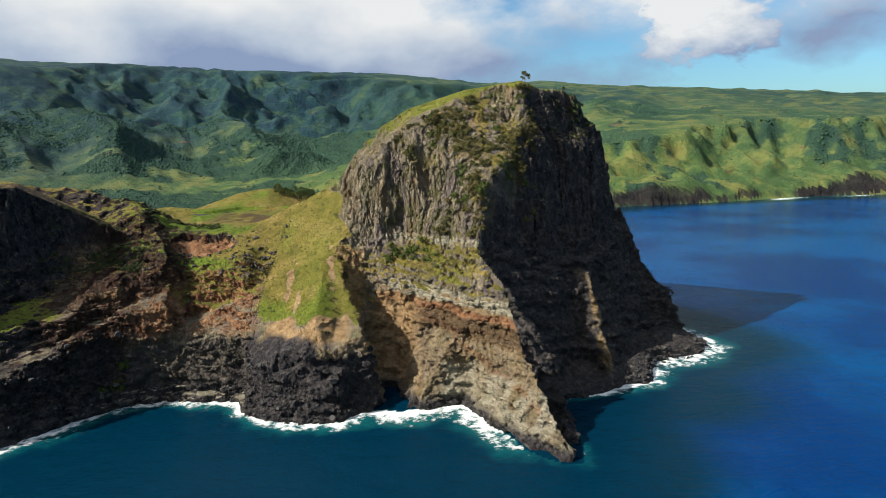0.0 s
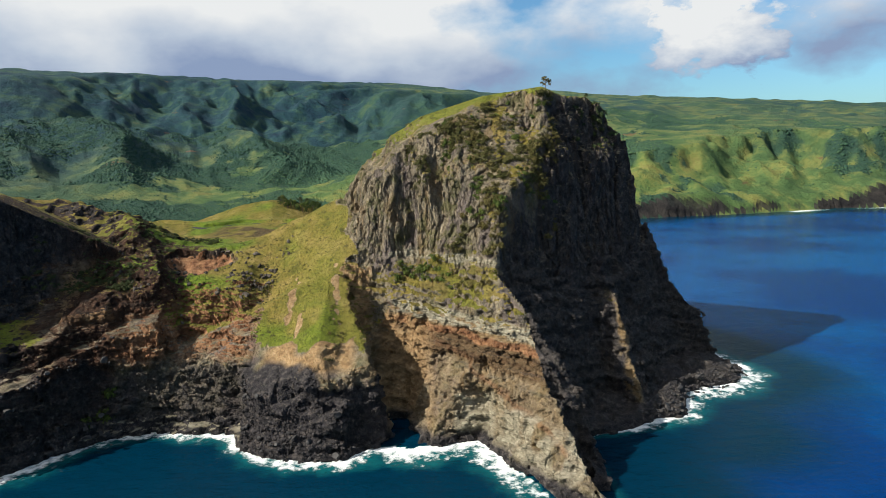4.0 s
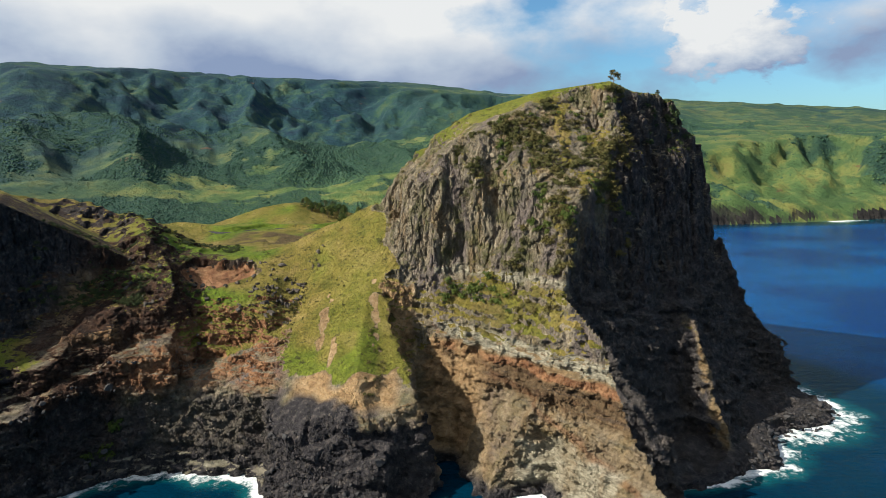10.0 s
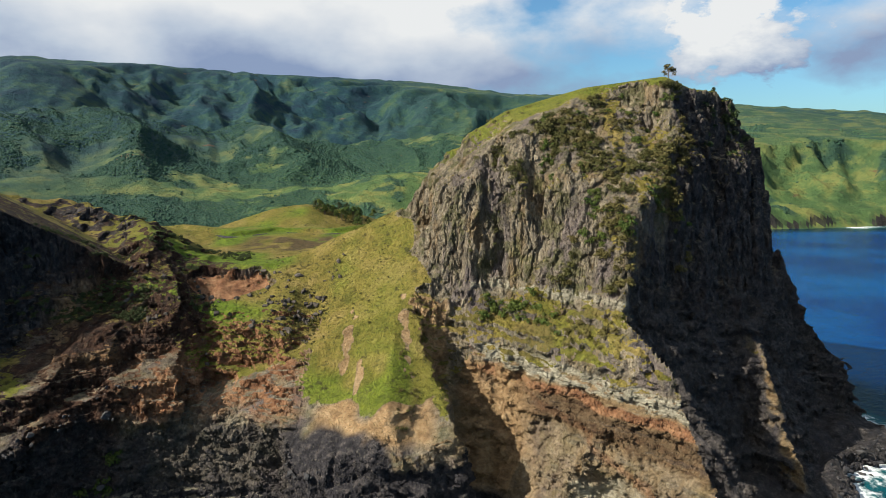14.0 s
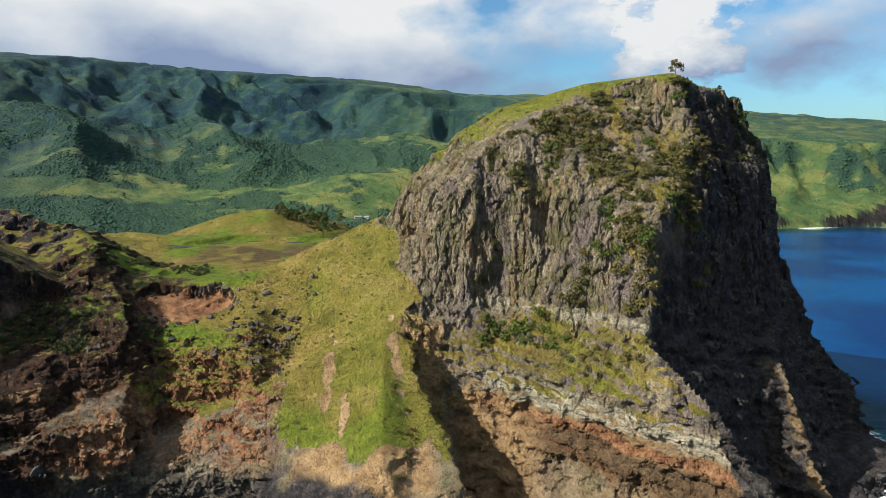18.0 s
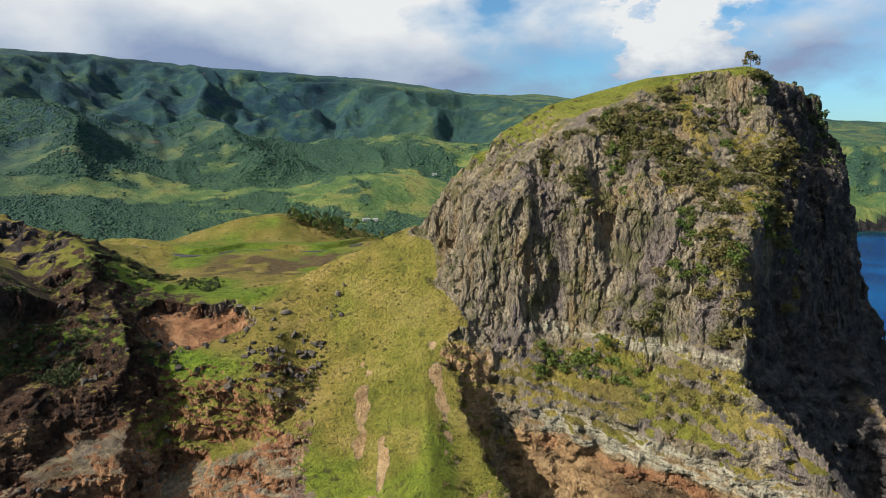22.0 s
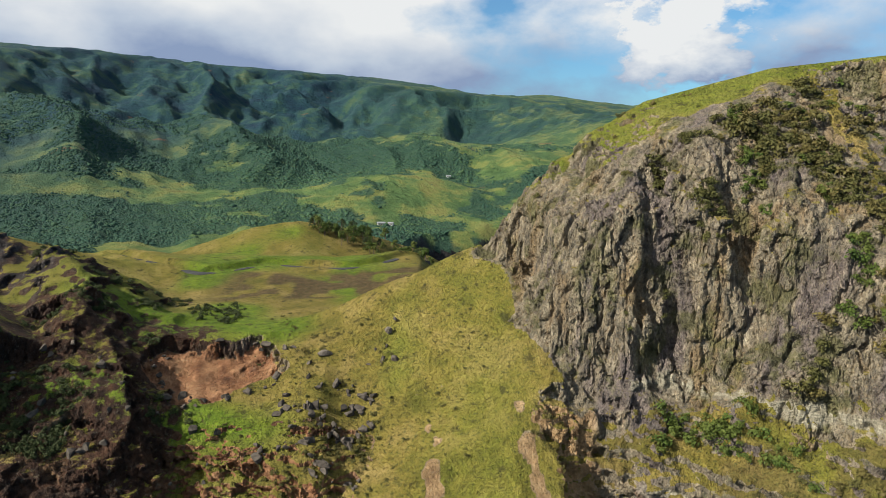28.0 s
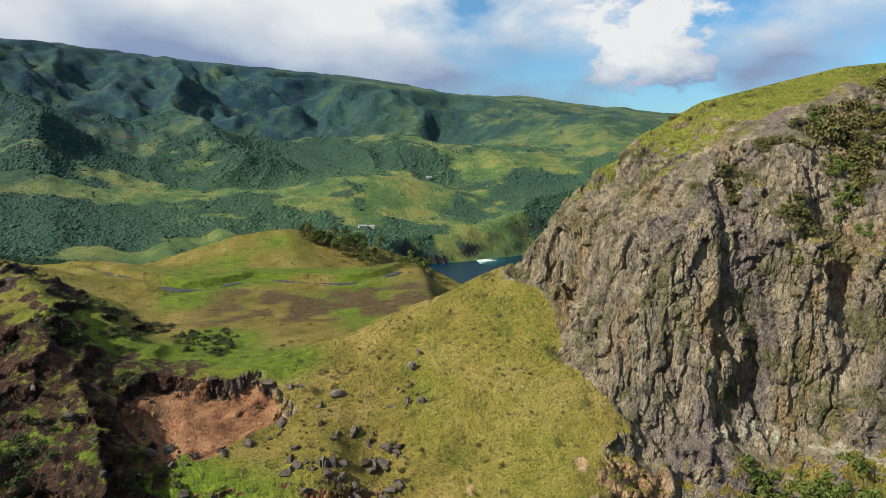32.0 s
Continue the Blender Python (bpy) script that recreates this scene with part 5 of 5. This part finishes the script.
def boulders():
    for x, y, r in ((-113, 402, 2.4), (-92, 404, 2.0), (-90, 408, 1.5), (-118, 398, 1.5), (-96, 399, 1.0)):
        put_boulder(STONES, x, y, ground_at(x, y), r, "large grey boulder lying on the grass slope", "boulders on the grass slope")
    for cx, cy, n in ((-108, 389, 9), (-104, 382, 14), (-98, 384, 9), (-112, 376, 10), (-106, 371, 16), (-99, 374, 10), (-116, 366, 8), (-110, 360, 12), (-102, 358, 8), (-122, 378, 7), (-124, 366, 9), (-94, 396, 6), (-118, 388, 6)):
        for _ in range(n):
            x, y = cx + CHOOSE.normal() * 2.6, cy + CHOOSE.normal() * 1.8
            put_boulder(CLODS, x, y, ground_at(x, y) - 0.3, CHOOSE.uniform(0.35, 1.0) ** 2 * 2.3, "dark boulder in a rock run beside the green bench", "boulders in the rock run")
    for _ in range(40):
        a = CHOOSE.uniform(0, 6.28)
        x, y = -146 + 22 * math.cos(a) + CHOOSE.normal() * 1.5, 398 + 12 * math.sin(a) + CHOOSE.normal() * 1.2
        put_boulder(CLODS, x, y, ground_at(x, y) - 0.3, CHOOSE.uniform(0.4, 1.0) ** 2 * 2.0, "dark earth-stained rock on the rim of the bare hollow", "rocks round the red hollow")
    for _ in range(40):
        x, y = CHOOSE.uniform(-205, -140), CHOOSE.uniform(352, 394)
        put_boulder(CLODS, x, y, ground_at(x, y) - 0.4, CHOOSE.uniform(0.6, 2.4), "dark boulder on the eroded bank", "boulders on the bank")
    ring = [(-230, 258), (-217, 267), (-201, 288), (-182, 313), (-166, 317)]
    foot = [(112, 300), (126, 313), (141, 315), (152, 345), (190, 362), (207, 382)]
    nose = [(-100, 300), (-82, 287), (-60, 281), (-40, 281)]
    for pts, n, lab, grp in ((ring, 35, "black lava boulder on the cove shore", "boulders on the cove shore"), (foot, 45, "black lava boulder in the surf below the headland", "boulders below the headland"), (nose, 20, "black lava boulder at the foot of the dark cliff", "boulders below the dark cliff")):
        line = smooth_line(pts, 0.5)
        for _ in range(n):
            x, y = line[CHOOSE.integers(len(line))] + CHOOSE.normal(size=2) * 3.2
            put_boulder(LAVAS, x, y, max(ground_at(x, y), -0.8), CHOOSE.uniform(0.45, 1.0) ** 2 * 3.0, lab, grp)
    vs, fs, n = [], [], 0
    for pts, count in ((ring, 130), (foot, 150), (nose, 80)):
        line = smooth_line(pts, 0.5)
        for _ in range(count):
            me = LAVAS[CHOOSE.integers(len(LAVAS))]
            co = np.empty(len(me.vertices) * 3)
            me.vertices.foreach_get("co", co)
            x, y = line[CHOOSE.integers(len(line))] + CHOOSE.normal(size=2) * 4.0
            vs.append(co.reshape(-1, 3) * CHOOSE.uniform(0.4, 1.5) + np.array([x, y, max(ground_at(x, y), -0.8)]))
            fs.append(np.array([p.vertices[:] for p in me.polygons]) + n)
            n += len(vs[-1])
    tagged(new("boulders", mesh_from("boulders", np.concatenate(vs), np.concatenate(fs), LAVA, False)), "small black lava boulders heaped along the shore", "boulders", kind="stuff")


boulders()


# ---- trees ----
def tree(place, height, seed, mat, label, group, spread=0.42):
    rng = np.random.default_rng(seed)
    base = new("tree")
    base.location = place
    tagged(base, label, "tree", group)
    bm = bmesh.new()

    def limb(a, b, r0, r1):
        d = (b - a).normalized()
        o = d.orthogonal().normalized()
        p = d.cross(o)
        rings = [[bm.verts.new(c + (o * math.cos(k * 1.0472) + p * math.sin(k * 1.0472)) * r) for k in range(6)] for c, r in ((a, r0), (b, r1))]
        for k in range(6):
            bm.faces.new((rings[0][k], rings[0][(k + 1) % 6], rings[1][(k + 1) % 6], rings[1][k]))

    lean = Vector((rng.uniform(-0.06, 0.10), rng.uniform(-0.06, 0.06), 0)) * height
    top = Vector((0, 0, height * 0.88)) + lean
    limb(Vector((0, 0, -0.6)), top * 0.5, height * 0.032, height * 0.022)
    limb(top * 0.5, top, height * 0.022, height * 0.006)
    part("trunk", bm, BARK, base)
    bm = bmesh.new()
    lobes = []
    for k in range(11):
        t = rng.uniform(0.16, 0.97)
        a = top * t
        ang = rng.uniform(0, 6.28)
        w = spread * height * (1.05 - t) * rng.uniform(0.6, 1.1) + 0.05 * height
        b = a + Vector((math.cos(ang) * w, math.sin(ang) * w, 0.10 * height))
        limb(a, b, height * 0.010, height * 0.003)
        lobes.append((*b, height * rng.uniform(0.12, 0.19)))
    lobes.append((*top, height * 0.10))
    part("limbs", bm, BARK, base)
    part("crown", leaf_cloud(rng, lobes, 460, height * 0.060), mat, base)
    return base


tree((82, 404, ground_at(82, 404)), 8.5, 1, OLIVE, "lone bushy ironwood tree on the grassy summit", "", 0.48)
tree((134, 425, ground_at(134, 425)), 6.0, 2, PINE, "small wind-bent tree on the seaward shoulder", "", 0.34)
tree((113, 421, ground_at(113, 421)), 4.0, 3, PINE, "small bushy tree on the second summit", "", 0.40)
KNOLL = [tree((0, 0, -500), 8.0, 20 + k, PINE if k == 0 else LEAF, "bushy green tree on the grassy knoll", "trees on the knoll", 0.42) for k in range(4)]
for k in range(44):
    kx, ky = CHOOSE.uniform(-146, -98), 603 + CHOOSE.normal() * 11
    if k > 30:
        kx, ky = CHOOSE.uniform(-95, -62), CHOOSE.uniform(580, 640)
    copy_thing(KNOLL[k % 4], pose(kx, ky, ground_at(kx, ky) - 0.2, 0, 0, CHOOSE.uniform(0, 360)) @ Matrix.Scale(CHOOSE.uniform(0.7, 1.25), 4))
for t in KNOLL:
    for o in list(t.children) + [t]:
        bpy.data.objects.remove(o)


# ---- woods on the far hills ----
def woods():
    rng = np.random.default_rng(5)
    az = np.radians(rng.uniform(-44, 44, 260000))
    r = 640 + 1700 * rng.uniform(0, 1, 260000) ** 0.9
    x, y = -50 + r * np.sin(az), 110 + r * np.cos(az)
    keep = (inland(x, y) > 22) & ~((x > WX0) & (x < NX1) & (y < WY1))
    f = wooded(x, y)
    keep &= (f > 0.04) | ((f > -0.1) & (rng.random(len(x)) < 0.35)) | (rng.random(len(x)) < 0.006)
    x, y, r = x[keep][:80000], y[keep][:80000], r[keep][:80000]
    z = far_height(x, y)
    bm = bmesh.new()
    bmesh.ops.create_icosphere(bm, subdivisions=1, radius=1)
    base = np.array([v.co for v in bm.verts])
    tri = np.array([[v.index for v in f.verts] for f in bm.faces])
    bm.free()
    n = len(x)
    size = np.exp(rng.normal(0.52, 0.36, n)) * (1 + 0.3 * (r > 1400))
    jit = 1 + rng.uniform(-0.45, 0.45, (n, len(base), 1))
    v = base[None] * jit * size[:, None, None] * np.array([1, 1, 0.72])
    v += np.stack([x, y, z - size * 0.12], 1)[:, None, :]
    q = (tri[None] + (np.arange(n) * len(base))[:, None, None]).reshape(-1, 3)
    mat, nt, bsdf = material("woodland")
    g = Graph(nt)
    isl = g.pos.outputs["Random Per Island"]
    c = g.ramp(isl, (0.0, (0.028, 0.066, 0.040)), (0.5, (0.042, 0.088, 0.042)), (1.0, (0.080, 0.125, 0.042)))
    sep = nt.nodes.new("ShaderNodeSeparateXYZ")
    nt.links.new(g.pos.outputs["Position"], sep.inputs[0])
    # cloud shade over the western hills, painted into the tree colour
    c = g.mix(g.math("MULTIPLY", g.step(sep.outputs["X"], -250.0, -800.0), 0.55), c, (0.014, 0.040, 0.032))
    # broad dark patches, painted for the same cloud shade
    c = g.mix(g.math("MULTIPLY", g.step(g.noise(0.0035, 4, 0.6), 0.44, 0.58), 0.6), c, (0.018, 0.048, 0.034))
    c = g.mix(g.step(g.noise(0.8, 4, 0.7), 0.45, 0.65), c, (0.018, 0.050, 0.038))
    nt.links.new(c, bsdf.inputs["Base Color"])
    nt.links.new(g.bump(g.noise(0.7, 5, 0.7), 0.8, 1.6), bsdf.inputs["Normal"])
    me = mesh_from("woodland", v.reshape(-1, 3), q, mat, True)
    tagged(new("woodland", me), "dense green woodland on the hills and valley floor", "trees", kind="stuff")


woods()


# ---- village ----
PLASTER = plain("white_plaster", (0.36, 0.355, 0.34), 0.8, 0.08, 1.0)
TIN = plain("grey_tin_roof", (0.26, 0.265, 0.27), 0.6, 0.15, 0.8, 0.3)
GLASS = plain("dark_window_glass", (0.03, 0.035, 0.04), 0.15, 0.2, 1.0, 0.6)
DOOR = plain("brown_door", (0.14, 0.08, 0.05), 0.6, 0.2, 2.0)


def slab(x0, x1, y0, y1, z0, z1, bevel=0.03):
    bm = bmesh.new()
    bmesh.ops.create_cube(bm, size=1)
    for v in bm.verts:
        v.co = Vector((x0 + (v.co.x + 0.5) * (x1 - x0), y0 + (v.co.y + 0.5) * (y1 - y0), z0 + (v.co.z + 0.5) * (z1 - z0)))
    bmesh.ops.bevel(bm, geom=bm.edges[:], offset=bevel, segments=1, affect="EDGES")
    return bm


def house(m, w, d, h, label):
    base = new("house")
    base.matrix_world = m
    tagged(base, label, "house", "village houses")
    part("wall", slab(-w / 2, w / 2, -d / 2, d / 2, -1.5, h), PLASTER, base)
    bm = bmesh.new()
    e, rise = 0.6, d * 0.24
    for sgn in (-1, 1):
        a = [(-w / 2 - e, sgn * (d / 2 + e), h - 0.15), (w / 2 + e, sgn * (d / 2 + e), h - 0.15), (w / 2 + e, 0, h + rise), (-w / 2 - e, 0, h + rise)]
        lo, hi = [bm.verts.new(p) for p in a], [bm.verts.new((p[0], p[1], p[2] + 0.18)) for p in a]
        bm.faces.new(lo), bm.faces.new(hi)
        for k in range(4):
            bm.faces.new((lo[k], lo[(k + 1) % 4], hi[(k + 1) % 4], hi[k]))
    part("roof", bm, TIN, base)
    for sgn in (-1, 1):
        bm = bmesh.new()
        rings = [[bm.verts.new((sgn * (w / 2 - t), *p)) for p in ((-d / 2, h), (d / 2, h), (0, h + rise))] for t in (0, 0.2)]
        bm.faces.new(rings[0]), bm.faces.new(rings[1])
        for k in range(3):
            bm.faces.new((rings[0][k], rings[0][(k + 1) % 3], rings[1][(k + 1) % 3], rings[1][k]))
        part("gable", bm, PLASTER, base)
    for k in (-1, 1):
        part("window", slab(k * w * 0.28 - 0.7, k * w * 0.28 + 0.7, -d / 2 - 0.05, -d / 2 + 0.1, 1.0, 2.2), GLASS, base)
    part("door", slab(-0.5, 0.5, -d / 2 - 0.06, -d / 2 + 0.1, 0, 2.05), DOOR, base)


for hx, hy, hw, hd, turn in ((-119, 1168, 12, 7, 10), (-104, 1174, 8, 6, -15), (15, 1560, 10, 7, 5)):
    house(pose(hx, hy, ground_at(hx, hy), 0, 0, turn), hw, hd, 3.2, "small white house with a grey tin roof in the valley")
